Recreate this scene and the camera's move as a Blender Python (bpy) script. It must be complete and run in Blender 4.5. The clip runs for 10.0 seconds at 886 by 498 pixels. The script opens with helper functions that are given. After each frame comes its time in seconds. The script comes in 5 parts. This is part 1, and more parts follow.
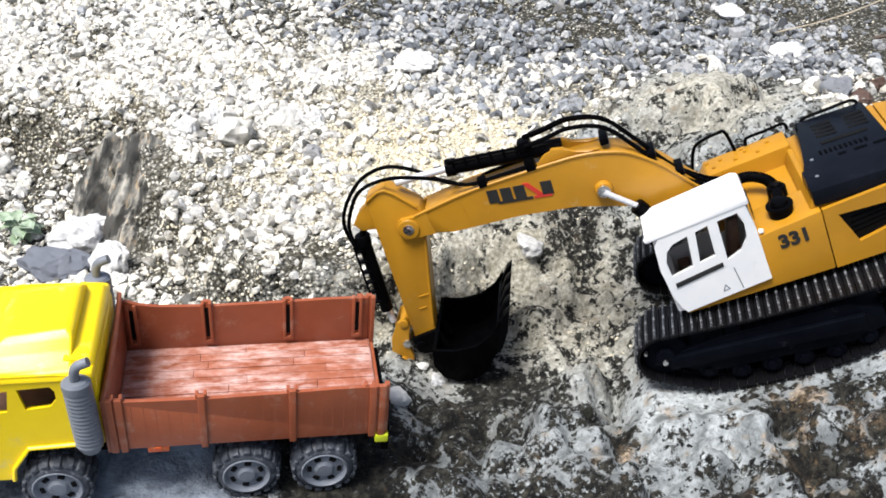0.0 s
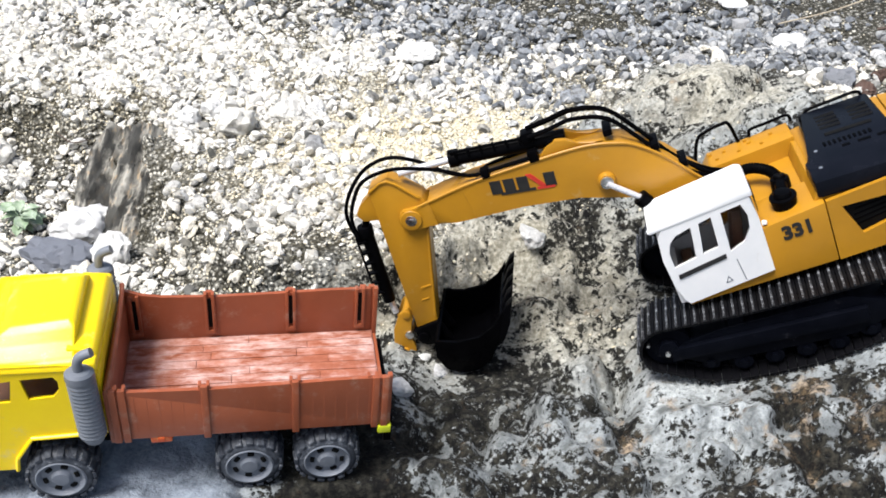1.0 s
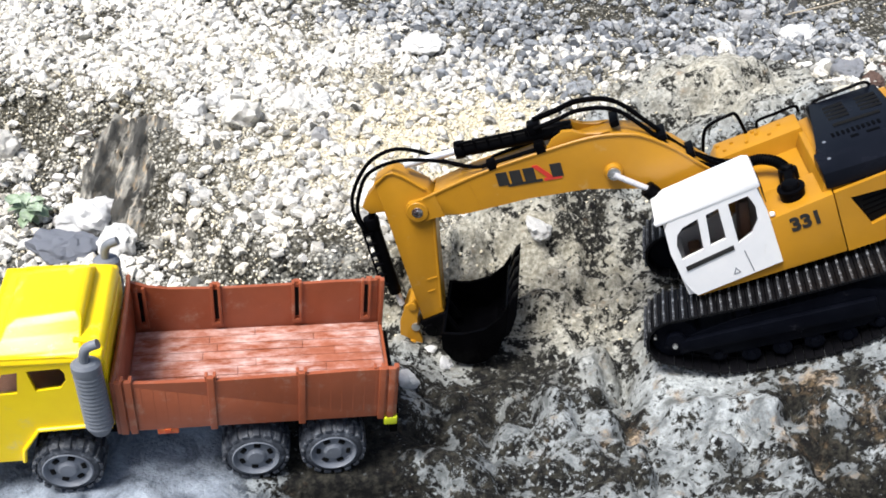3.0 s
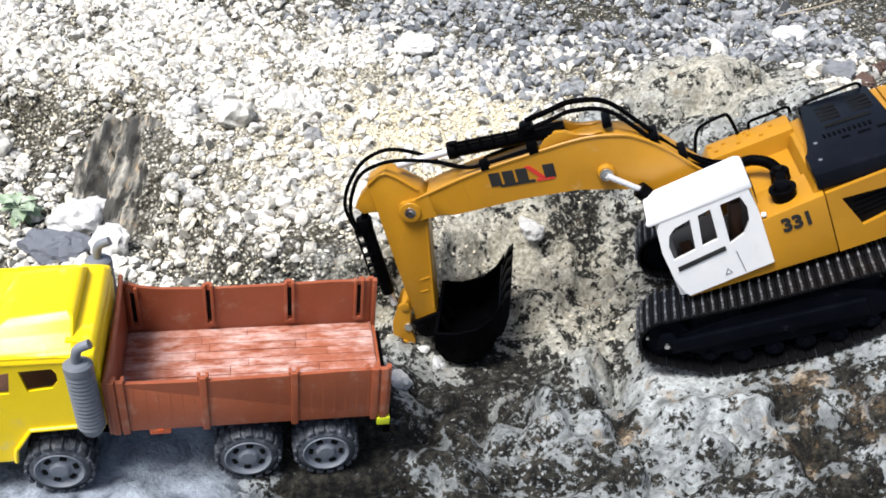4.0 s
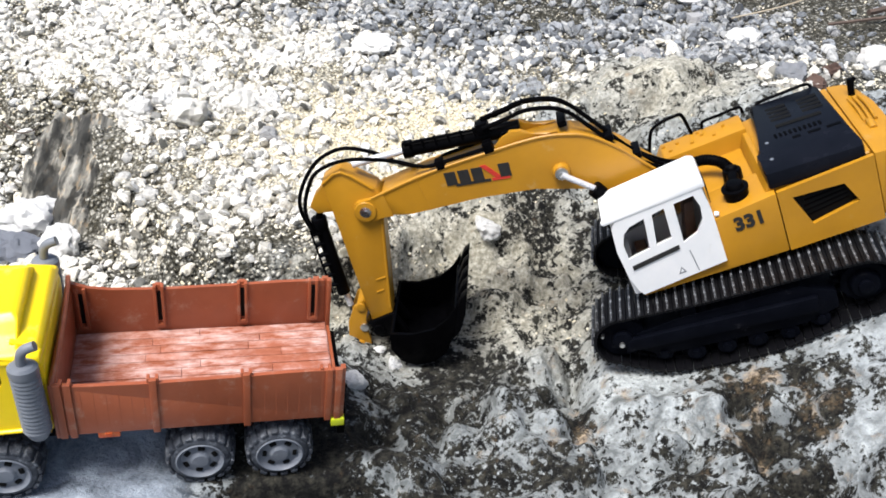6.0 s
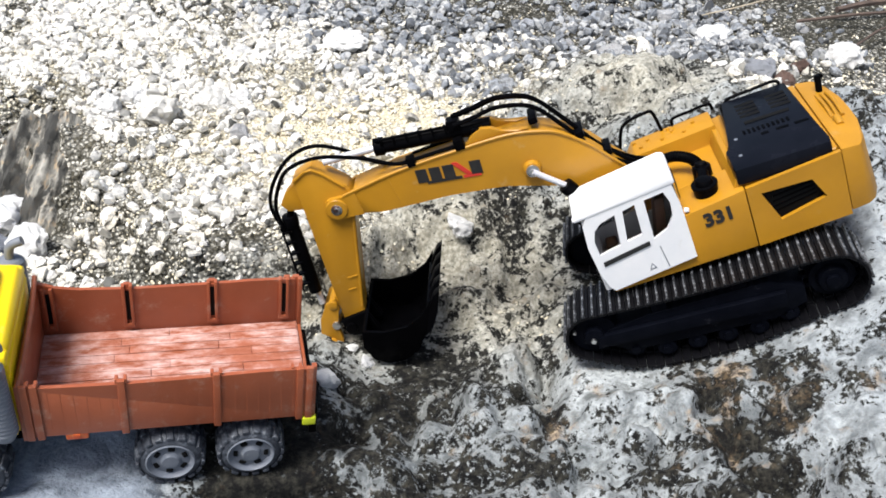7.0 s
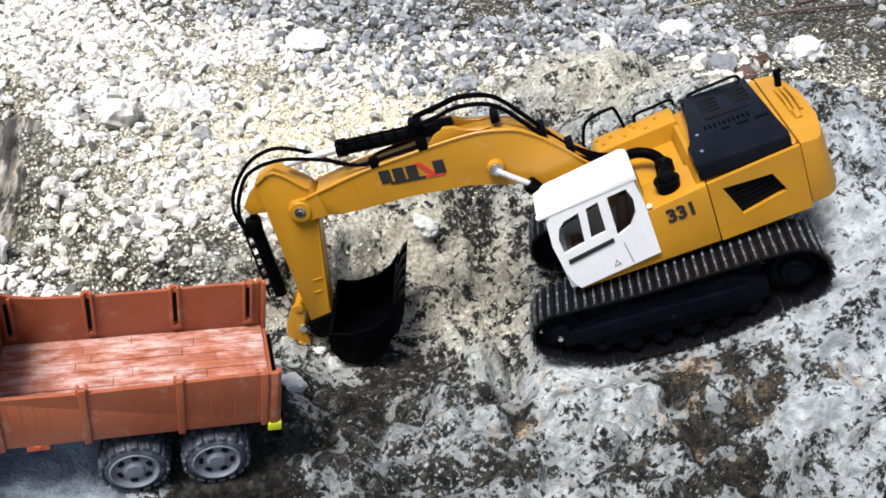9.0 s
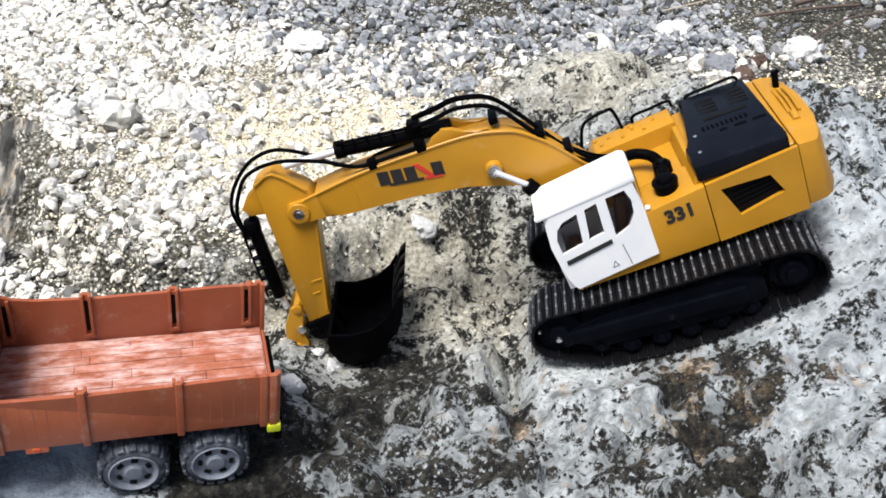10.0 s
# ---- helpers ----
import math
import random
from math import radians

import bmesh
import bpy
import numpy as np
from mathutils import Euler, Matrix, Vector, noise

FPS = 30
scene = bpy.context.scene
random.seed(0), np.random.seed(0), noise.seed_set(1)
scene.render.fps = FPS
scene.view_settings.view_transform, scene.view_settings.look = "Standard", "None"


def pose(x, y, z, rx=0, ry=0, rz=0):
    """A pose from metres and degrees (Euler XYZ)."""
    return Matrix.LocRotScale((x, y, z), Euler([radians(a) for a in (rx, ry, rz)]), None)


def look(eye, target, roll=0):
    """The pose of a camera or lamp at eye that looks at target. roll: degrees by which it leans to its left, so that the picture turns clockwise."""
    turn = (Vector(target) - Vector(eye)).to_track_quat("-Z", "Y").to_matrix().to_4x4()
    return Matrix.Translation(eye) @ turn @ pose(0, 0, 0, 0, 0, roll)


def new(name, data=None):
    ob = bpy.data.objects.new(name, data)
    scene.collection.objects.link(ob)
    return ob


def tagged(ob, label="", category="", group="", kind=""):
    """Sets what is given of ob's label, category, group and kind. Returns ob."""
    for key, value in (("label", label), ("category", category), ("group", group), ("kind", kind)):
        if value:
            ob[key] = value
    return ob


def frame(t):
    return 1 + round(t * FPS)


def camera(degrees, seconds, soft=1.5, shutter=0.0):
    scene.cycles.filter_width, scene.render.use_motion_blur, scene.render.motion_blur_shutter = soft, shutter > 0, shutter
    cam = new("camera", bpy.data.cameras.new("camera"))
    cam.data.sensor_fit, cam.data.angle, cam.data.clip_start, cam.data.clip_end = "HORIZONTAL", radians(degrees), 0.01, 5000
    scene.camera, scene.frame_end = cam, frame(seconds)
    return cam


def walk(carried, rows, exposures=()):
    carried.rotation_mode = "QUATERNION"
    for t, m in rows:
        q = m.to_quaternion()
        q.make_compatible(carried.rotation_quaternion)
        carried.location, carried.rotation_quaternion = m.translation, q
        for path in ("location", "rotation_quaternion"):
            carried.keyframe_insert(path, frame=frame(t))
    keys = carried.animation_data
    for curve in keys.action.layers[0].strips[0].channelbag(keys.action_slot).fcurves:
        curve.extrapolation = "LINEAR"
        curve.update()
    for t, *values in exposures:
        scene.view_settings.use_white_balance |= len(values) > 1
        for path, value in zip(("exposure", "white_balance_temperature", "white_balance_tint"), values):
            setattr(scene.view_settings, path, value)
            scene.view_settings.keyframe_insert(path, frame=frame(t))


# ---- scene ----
# ------------------------------------------------------------------ camera
cam = camera(50.5, 10.0, soft=1.7)
walk(cam, [
    (0.0, pose(-0.0000, -0.0000, 0.4500, 54.996, 0.819, -0.574)),
    (0.5, pose(-0.0003, 0.0000, 0.4503, 54.824, 0.868, -0.484)),
    (1.0, pose(-0.0014, 0.0004, 0.4494, 54.476, 0.757, -0.482)),
    (1.5, pose(-0.0011, 0.0008, 0.4484, 54.345, 0.959, -0.337)),
    (2.0, pose(-0.0017, 0.0009, 0.4483, 54.229, 0.995, -0.314)),
    (2.5, pose(-0.0025, 0.0012, 0.4474, 54.081, 0.970, -0.235)),
    (4.0, pose(-0.0020, 0.0007, 0.4482, 54.060, 0.668, -0.552)),
    (4.5, pose(-0.0005, 0.0008, 0.4473, 54.093, 0.438, -0.896)),
    (5.0, pose(0.0005, 0.0012, 0.4473, 54.127, 0.173, -1.329)),
    (5.5, pose(0.0010, 0.0021, 0.4462, 54.122, -0.232, -1.945)),
    (7.0, pose(0.0046, 0.0034, 0.4453, 53.955, -1.234, -3.939)),
    (7.5, pose(0.0062, 0.0051, 0.4454, 53.626, -1.415, -4.873)),
    (8.0, pose(0.0081, 0.0059, 0.4460, 53.605, -1.417, -5.441)),
    (8.5, pose(0.0094, 0.0057, 0.4461, 53.771, -1.325, -5.660)),
    (9.0, pose(0.0098, 0.0061, 0.4463, 53.792, -1.320, -5.977)),
    (9.5, pose(0.0094, 0.0060, 0.4466, 53.822, -1.347, -6.070)),
    (10.0, pose(0.0092, 0.0063, 0.4473, 53.802, -1.333, -6.145)),
], exposures=[(0.0, 0.64), (10.0, 0.64)])

# ------------------------------------------------------------------ light
SUN_EL, SUN_AZ = radians(66), radians(-126)      # bright hazy sky, sun behind thin cloud
world = bpy.data.worlds.new("sky")
scene.world = world
world.use_nodes = True
sky = world.node_tree.nodes.new("ShaderNodeTexSky")
sky.sky_type, sky.sun_disc = "NISHITA", False
sky.sun_elevation, sky.sun_rotation = SUN_EL, SUN_AZ
sky.air_density, sky.dust_density, sky.ozone_density = 1.0, 4.0, 1.0
back = world.node_tree.nodes["Background"]
world.node_tree.links.new(sky.outputs[0], back.inputs[0])
back.inputs[1].default_value = 0.10
sun_data = bpy.data.lights.new("sun", "SUN")
sun_data.energy, sun_data.angle, sun_data.color = 3.6, radians(24), (1.0, 0.995, 0.985)
sun = new("sun", sun_data)
sun_way = Vector((math.sin(SUN_AZ) * math.cos(SUN_EL), math.cos(SUN_AZ) * math.cos(SUN_EL), math.sin(SUN_EL)))
sun.matrix_world = look(sun_way * 5, (0, 0, 0))


# ------------------------------------------------------------------ materials
def ramp(nt, src, lo, hi):
    n = nt.nodes.new("ShaderNodeMapRange")
    n.inputs[1].default_value, n.inputs[2].default_value = lo, hi
    nt.links.new(src, n.inputs[0])
    return n.outputs[0]


def noise_node(nt, co, scale, detail=6.0, rough=0.6, warp=0.0):
    n = nt.nodes.new("ShaderNodeTexNoise")
    n.inputs["Scale"].default_value, n.inputs["Detail"].default_value = scale, detail
    n.inputs["Roughness"].default_value, n.inputs["Distortion"].default_value = rough, warp
    nt.links.new(co, n.inputs["Vector"])
    return n.outputs[0]


def mix(nt, fac, a, b, mode="MIX"):
    n = nt.nodes.new("ShaderNodeMix")
    n.data_type, n.blend_type = "RGBA", mode
    for socket, v in ((n.inputs[0], fac), (n.inputs[6], a), (n.inputs[7], b)):
        if isinstance(v, (int, float)):
            socket.default_value = v
        elif isinstance(v, tuple):
            socket.default_value = (*v, 1)
        else:
            nt.links.new(v, socket)
    return n.outputs[2]


def calc(nt, op, a, b=0.0):
    n = nt.nodes.new("ShaderNodeMath")
    n.operation, n.use_clamp = op, True
    for socket, v in ((n.inputs[0], a), (n.inputs[1], b)):
        if isinstance(v, (int, float)):
            socket.default_value = v
        else:
            nt.links.new(v, socket)
    return n.outputs[0]


def start(name):
    m = bpy.data.materials.new(name)
    m.use_nodes = True
    nt = m.node_tree
    return m, nt, nt.nodes["Principled BSDF"], nt.nodes.new("ShaderNodeTexCoord").outputs["Object"]


def bumped(nt, bsdf, height, strength, dist):
    b = nt.nodes.new("ShaderNodeBump")
    b.inputs["Strength"].default_value, b.inputs["Distance"].default_value = strength, dist
    nt.links.new(height, b.inputs["Height"])
    nt.links.new(b.outputs[0], bsdf.inputs["Normal"])


def mat(name, a, b, scale=60, rough=0.4, metal=0.0, bump=0.12, bscale=500, dust=None, dusty=0.62, spec=0.5):
    """Moulded plastic, metal or rubber: two tones, a fine grain, and dust in patches."""
    m, nt, bsdf, co = start(name)
    big, small = noise_node(nt, co, scale, 4), noise_node(nt, co, bscale, 8, 0.7)
    col = mix(nt, ramp(nt, big, 0.35, 0.65), a, b)
    if dust:
        spots = calc(nt, "MULTIPLY", ramp(nt, noise_node(nt, co, scale * 1.7, 10, 0.75), dusty - 0.08, dusty + 0.1), ramp(nt, small, 0.3, 0.6))
        col = mix(nt, spots, col, dust)
    nt.links.new(col, bsdf.inputs["Base Color"])
    r = nt.nodes.new("ShaderNodeMapRange")
    r.inputs[3].default_value, r.inputs[4].default_value = max(rough - 0.1, 0.05), rough + 0.12
    nt.links.new(big, r.inputs[0])
    nt.links.new(r.outputs[0], bsdf.inputs["Roughness"])
    bsdf.inputs["Metallic"].default_value = metal
    bsdf.inputs["Specular IOR Level"].default_value = spec
    bumped(nt, bsdf, small, bump, 0.0006)
    return m


YELLOW = mat("ochre_plastic", (0.43, 0.203, 0.011), (0.38, 0.178, 0.010), 30, 0.36, dust=(0.45, 0.33, 0.16), dusty=0.68)
CAB_YELLOW = mat("bright_yellow_plastic", (0.94, 0.69, 0.004), (0.88, 0.62, 0.003), 25, 0.33, dust=(0.6, 0.5, 0.3), dusty=0.66)
BROWN = mat("brown_plastic", (0.32, 0.085, 0.036), (0.27, 0.070, 0.029), 40, 0.34, dust=(0.42, 0.27, 0.20), dusty=0.62, bump=0.2)
WHITE = mat("white_plastic", (0.80, 0.80, 0.80), (0.74, 0.75, 0.76), 40, 0.35, dust=(0.55, 0.52, 0.46), dusty=0.70)
BLACK = mat("black_plastic", (0.0012, 0.0012, 0.0015), (0.002, 0.002, 0.0026), 60, 0.34, dust=(0.05, 0.047, 0.045), dusty=0.74, spec=0.03)
HOOD_BLACK = mat("satin_black_plastic", (0.004, 0.005, 0.008), (0.006, 0.007, 0.011), 50, 0.24, dust=(0.04, 0.04, 0.045), dusty=0.80, spec=0.06)
TRACK_BLACK = mat("black_track_rubber", (0.003, 0.003, 0.004), (0.006, 0.006, 0.007), 120, 0.40, dust=(0.05, 0.055, 0.07), dusty=0.68, bump=0.3, spec=0.12)
# worn grouser bars; the pale bluish patches paint in their bright glints
WORN_GLINT_BLACK = mat("worn_glint_grouser_rubber", (0.010, 0.011, 0.013), (0.020, 0.021, 0.024), 200, 0.36, dust=(0.30, 0.315, 0.34), dusty=0.56, bump=0.2)
FRAME_BLACK = mat("dark_track_frame", (0.0016, 0.002, 0.0038), (0.0028, 0.0034, 0.006), 60, 0.42, dust=(0.06, 0.06, 0.07), dusty=0.70, spec=0.03)
TYRE = mat("dark_grey_tyre", (0.022, 0.026, 0.036), (0.038, 0.044, 0.056), 90, 0.55, dust=(0.22, 0.24, 0.27), dusty=0.58, bump=0.3)
GREY = mat("grey_plastic", (0.13, 0.145, 0.17), (0.165, 0.18, 0.21), 60, 0.42, dust=(0.32, 0.33, 0.34), dusty=0.64)
SILVER = mat("polished_steel", (0.72, 0.72, 0.72), (0.62, 0.62, 0.62), 80, 0.28, metal=1.0, bump=0.05)
ROD = mat("pale_silver_plastic", (0.66, 0.66, 0.68), (0.60, 0.60, 0.63), 80, 0.28, metal=0.3, bump=0.05)
BUCKET_BLACK = mat("glossy_black_plastic", (0.0010, 0.0010, 0.0013), (0.0016, 0.0016, 0.002), 60, 0.18, bump=0.06, spec=0.03)
# near-black, stands in for the unlit depth of slots, gaps and rim holes
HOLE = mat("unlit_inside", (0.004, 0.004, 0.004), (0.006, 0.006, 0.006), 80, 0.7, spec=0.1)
INK = mat("black_print", (0.012, 0.012, 0.012), (0.018, 0.017, 0.016), 200, 0.5, bump=0.03)
RED_INK = mat("red_print", (0.55, 0.035, 0.02), (0.48, 0.03, 0.02), 200, 0.5, bump=0.03)
LIME = mat("yellow_green_reflector", (0.62, 0.66, 0.02), (0.52, 0.58, 0.02), 120, 0.25)
ORANGE = mat("orange_reflector", (0.62, 0.10, 0.02), (0.50, 0.07, 0.02), 120, 0.3, dust=(0.6, 0.35, 0.1), dusty=0.6)
SEAT = mat("brown_seat_plastic", (0.16, 0.07, 0.035), (0.11, 0.05, 0.03), 80, 0.5)
LEAF = mat("green_leaf", (0.17, 0.25, 0.14), (0.27, 0.35, 0.23), 60, 0.5, dust=(0.44, 0.48, 0.42), dusty=0.52)
STRAW = mat("dry_straw", (0.46, 0.40, 0.30), (0.36, 0.30, 0.22), 90, 0.7)


def glass():
    m, nt, bsdf, co = start("smoked_window")
    bsdf.inputs["Base Color"].default_value = (0.62, 0.62, 0.62, 1)
    bsdf.inputs["Roughness"].default_value = 0.06
    bsdf.inputs["Transmission Weight"].default_value = 1.0
    bsdf.inputs["IOR"].default_value = 1.2
    return m


GLASS = glass()


def bed_material():
    """Brown plastic, pale along the planks from rubbed-in dust and from sky glare put into the colour."""
    m, nt, bsdf, co = start("dusty_glare_brown_plastic")
    mp = nt.nodes.new("ShaderNodeMapping")
    mp.inputs["Scale"].default_value = (0.30, 1.0, 1.0)
    nt.links.new(co, mp.inputs[0])
    streak = noise_node(nt, mp.outputs[0], 190, 8, 0.7)
    patch = noise_node(nt, co, 32, 6, 0.65)
    col = mix(nt, ramp(nt, streak, 0.35, 0.65), (0.27, 0.085, 0.045), (0.40, 0.150, 0.095))
    # pale streaks: part dust, part painted glare of the sky
    dust = calc(nt, "MULTIPLY", ramp(nt, patch, 0.36, 0.58), ramp(nt, streak, 0.38, 0.62))
    nt.links.new(mix(nt, calc(nt, "MULTIPLY", dust, 0.62), col, (0.74, 0.60, 0.57)), bsdf.inputs["Base Color"])
    bsdf.inputs["Roughness"].default_value = 0.25
    bumped(nt, bsdf, streak, 0.25, 0.0006)
    return m


BED_FLOOR = bed_material()


def cells(nt, co, scale):
    """Grit of single grains: a random value for each grain, and the dark gaps between them."""
    v = nt.nodes.new("ShaderNodeTexVoronoi")
    v.inputs["Scale"].default_value = scale
    nt.links.new(co, v.inputs["Vector"])
    sep = nt.nodes.new("ShaderNodeSeparateColor")
    nt.links.new(v.outputs["Color"], sep.inputs[0])
    return sep.outputs[0], v.outputs["Distance"]


def ground_material():
    """Weathered limestone with a pale crust, black algae, painted-in shade and ochre stains; grit between the gravel.
    """
    m, nt, bsdf, co = start("limestone_ground")

    def attr(n):
        a = nt.nodes.new("ShaderNodeAttribute")
        a.attribute_name = n
        return a.outputs["Fac"]

    def add(a, b, k=1.0):
        n = nt.nodes.new("ShaderNodeMath")
        n.operation = "MULTIPLY_ADD"
        nt.links.new(b, n.inputs[0])
        n.inputs[1].default_value = k
        nt.links.new(a, n.inputs[2])
        return n.outputs[0]

    # pale crust, mottled at three scales
    broad, blot = noise_node(nt, co, 22, 4, 0.55, 0.5), noise_node(nt, co, 62, 6, 0.64, 0.3)
    fine, speck = noise_node(nt, co, 260, 6, 0.65), noise_node(nt, co, 190, 3, 0.55)
    crust = mix(nt, ramp(nt, blot, 0.36, 0.62), (0.12, 0.132, 0.135), (0.46, 0.495, 0.505))
    crust = mix(nt, calc(nt, "MULTIPLY", ramp(nt, fine, 0.49, 0.66), 0.5), crust, (0.12, 0.125, 0.12))
    crust = mix(nt, calc(nt, "MULTIPLY", attr("warm"), 0.75), crust, mix(nt, ramp(nt, fine, 0.36, 0.58), (0.60, 0.56, 0.45), (0.26, 0.235, 0.165)))
    crust = mix(nt, calc(nt, "MULTIPLY", attr("bleach"), 0.7), crust, mix(nt, ramp(nt, blot, 0.36, 0.6), (0.26, 0.285, 0.305), (0.465, 0.505, 0.535)))
    # ochre and rust stains
    stain = mix(nt, ramp(nt, fine, 0.40, 0.60), (0.09, 0.06, 0.038), (0.40, 0.31, 0.21))
    rust = ramp(nt, add(calc(nt, "MULTIPLY", noise_node(nt, co, 60, 6, 0.65), 1.0), attr("ochre"), 0.18), 0.60, 0.74)
    crust = mix(nt, calc(nt, "MULTIPLY", rust, 0.85), crust, stain)
    # black and olive algae in blots and dots, with painted shade in the same black
    grime_shade = mix(nt, ramp(nt, noise_node(nt, co, 170, 6, 0.7), 0.44, 0.66), (0.002, 0.002, 0.002), (0.040, 0.038, 0.029))
    grime_shade = mix(nt, calc(nt, "MULTIPLY", calc(nt, "MULTIPLY", rust, ramp(nt, fine, 0.45, 0.6)), 0.6), grime_shade, (0.15, 0.105, 0.06))
    low = calc(nt, "ADD", calc(nt, "MULTIPLY", broad, 0.34), calc(nt, "MULTIPLY", blot, 0.66))
    low = add(low, attr("darkening"), 0.075)
    cover = calc(nt, "MAXIMUM", ramp(nt, low, 0.490, 0.530), ramp(nt, add(speck, attr("darkening"), 0.05), 0.585, 0.63))
    cover = calc(nt, "MULTIPLY", cover, ramp(nt, add(fine, attr("darkening"), 0.06), 0.33, 0.47))
    rock = mix(nt, cover, crust, grime_shade)
    # loose ground between the gravel
    tone, gap = cells(nt, co, 250)
    tone2, gap2 = cells(nt, co, 520)
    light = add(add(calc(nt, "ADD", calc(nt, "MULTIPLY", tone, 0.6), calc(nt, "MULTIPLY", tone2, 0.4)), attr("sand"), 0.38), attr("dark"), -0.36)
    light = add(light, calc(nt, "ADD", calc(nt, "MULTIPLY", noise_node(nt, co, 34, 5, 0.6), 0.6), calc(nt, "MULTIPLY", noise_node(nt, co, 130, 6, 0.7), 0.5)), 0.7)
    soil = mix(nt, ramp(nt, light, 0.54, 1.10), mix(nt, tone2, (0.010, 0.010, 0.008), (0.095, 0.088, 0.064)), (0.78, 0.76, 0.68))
    soil = mix(nt, calc(nt, "MULTIPLY", attr("sand"), 0.85), soil, mix(nt, tone2, (0.62, 0.52, 0.32), (0.86, 0.79, 0.60)))
    seam = calc(nt, "MAXIMUM", ramp(nt, gap, 0.36, 0.58), calc(nt, "MULTIPLY", ramp(nt, gap2, 0.45, 0.7), 0.7))
    soil = mix(nt, calc(nt, "MULTIPLY", seam, calc(nt, "SUBTRACT", 0.88, calc(nt, "MULTIPLY", attr("sand"), 0.65))), soil, (0.030, 0.028, 0.020))
    col = mix(nt, attr("rock"), soil, rock)
    slate = mix(nt, ramp(nt, noise_node(nt, co, 42, 8, 0.66, 0.5), 0.36, 0.64), (0.06, 0.075, 0.10), (0.40, 0.455, 0.53))
    col = mix(nt, calc(nt, "MULTIPLY", attr("slab"), 0.9), col, slate)
    nt.links.new(col, bsdf.inputs["Base Color"])
    bsdf.inputs["Roughness"].default_value = 0.85
    bsdf.inputs["Specular IOR Level"].default_value = 0.25
    grain = calc(nt, "SUBTRACT", 0.8, calc(nt, "MULTIPLY", gap, 0.8))
    height = mix(nt, attr("rock"), grain, calc(nt, "ADD", calc(nt, "MULTIPLY", blot, 0.6), calc(nt, "MULTIPLY", fine, 0.35)))
    bumped(nt, bsdf, height, 1.0, 0.006)
    return m


def stone_material(name, dark, light, tint, by_object=False, speck=0.75):
    m, nt, bsdf, co = start(name)
    if by_object:
        rnd = nt.nodes.new("ShaderNodeObjectInfo").outputs["Random"]
    else:
        rnd = nt.nodes.new("ShaderNodeNewGeometry").outputs["Random Per Island"]
    fine = noise_node(nt, co, 180, 8, 0.75)
    n = nt.nodes.new("ShaderNodeMath")
    n.operation = "POWER"
    nt.links.new(rnd, n.inputs[0])
    n.inputs[1].default_value = 0.55
    col = mix(nt, n.outputs[0], dark, light)
    hue = nt.nodes.new("ShaderNodeMath")
    hue.operation = "FRACT"
    mul = nt.nodes.new("ShaderNodeMath")
    mul.operation = "MULTIPLY"
    mul.inputs[1].default_value = 17.31
    nt.links.new(rnd, mul.inputs[0])
    nt.links.new(mul.outputs[0], hue.inputs[0])
    col = mix(nt, calc(nt, "MULTIPLY", ramp(nt, hue.outputs[0], 0.35, 1.0), 0.8), col, tint)
    col = mix(nt, calc(nt, "MULTIPLY", ramp(nt, fine, 0.48, 0.62), speck), col, (0.06, 0.058, 0.052))
    nt.links.new(col, bsdf.inputs["Base Color"])
    bsdf.inputs["Roughness"].default_value = 0.85
    bsdf.inputs["Specular IOR Level"].default_value = 0.3
    bumped(nt, bsdf, fine, 0.7, 0.0025)
    return m


PALE_STONE = stone_material("pale_limestone_gravel", (0.06, 0.06, 0.052), (0.90, 0.885, 0.84), (0.84, 0.78, 0.64), speck=0.7)
GREY_STONE = stone_material("blue_grey_gravel", (0.03, 0.034, 0.042), (0.27, 0.29, 0.315), (0.60, 0.60, 0.58), speck=0.8)
SAND_STONE = stone_material("cream_fine_gravel", (0.52, 0.475, 0.36), (0.88, 0.83, 0.70), (0.74, 0.63, 0.41), speck=0.4)
LONE_STONE = stone_material("pale_limestone", (0.60, 0.595, 0.575), (0.88, 0.875, 0.85), (0.80, 0.77, 0.69), True, 0.5)
LONE_GREY = stone_material("grey_limestone", (0.16, 0.17, 0.19), (0.46, 0.48, 0.52), (0.5, 0.48, 0.44), True)
WHITE_STONE = stone_material("white_chalky_stone", (0.76, 0.76, 0.755), (0.85, 0.85, 0.845), (0.80, 0.80, 0.78), True, 0.25)
RED_STONE = stone_material("red_brown_stone", (0.10, 0.055, 0.043), (0.16, 0.10, 0.08), (0.13, 0.09, 0.075), True)
BLUE_ROCK = stone_material("blue_grey_rock", (0.17, 0.185, 0.22), (0.27, 0.29, 0.34), (0.25, 0.26, 0.28), True)
BARK = mat("dark_rotten_wood", (0.055, 0.038, 0.030), (0.10, 0.07, 0.055), 90, 0.8, bump=0.5)


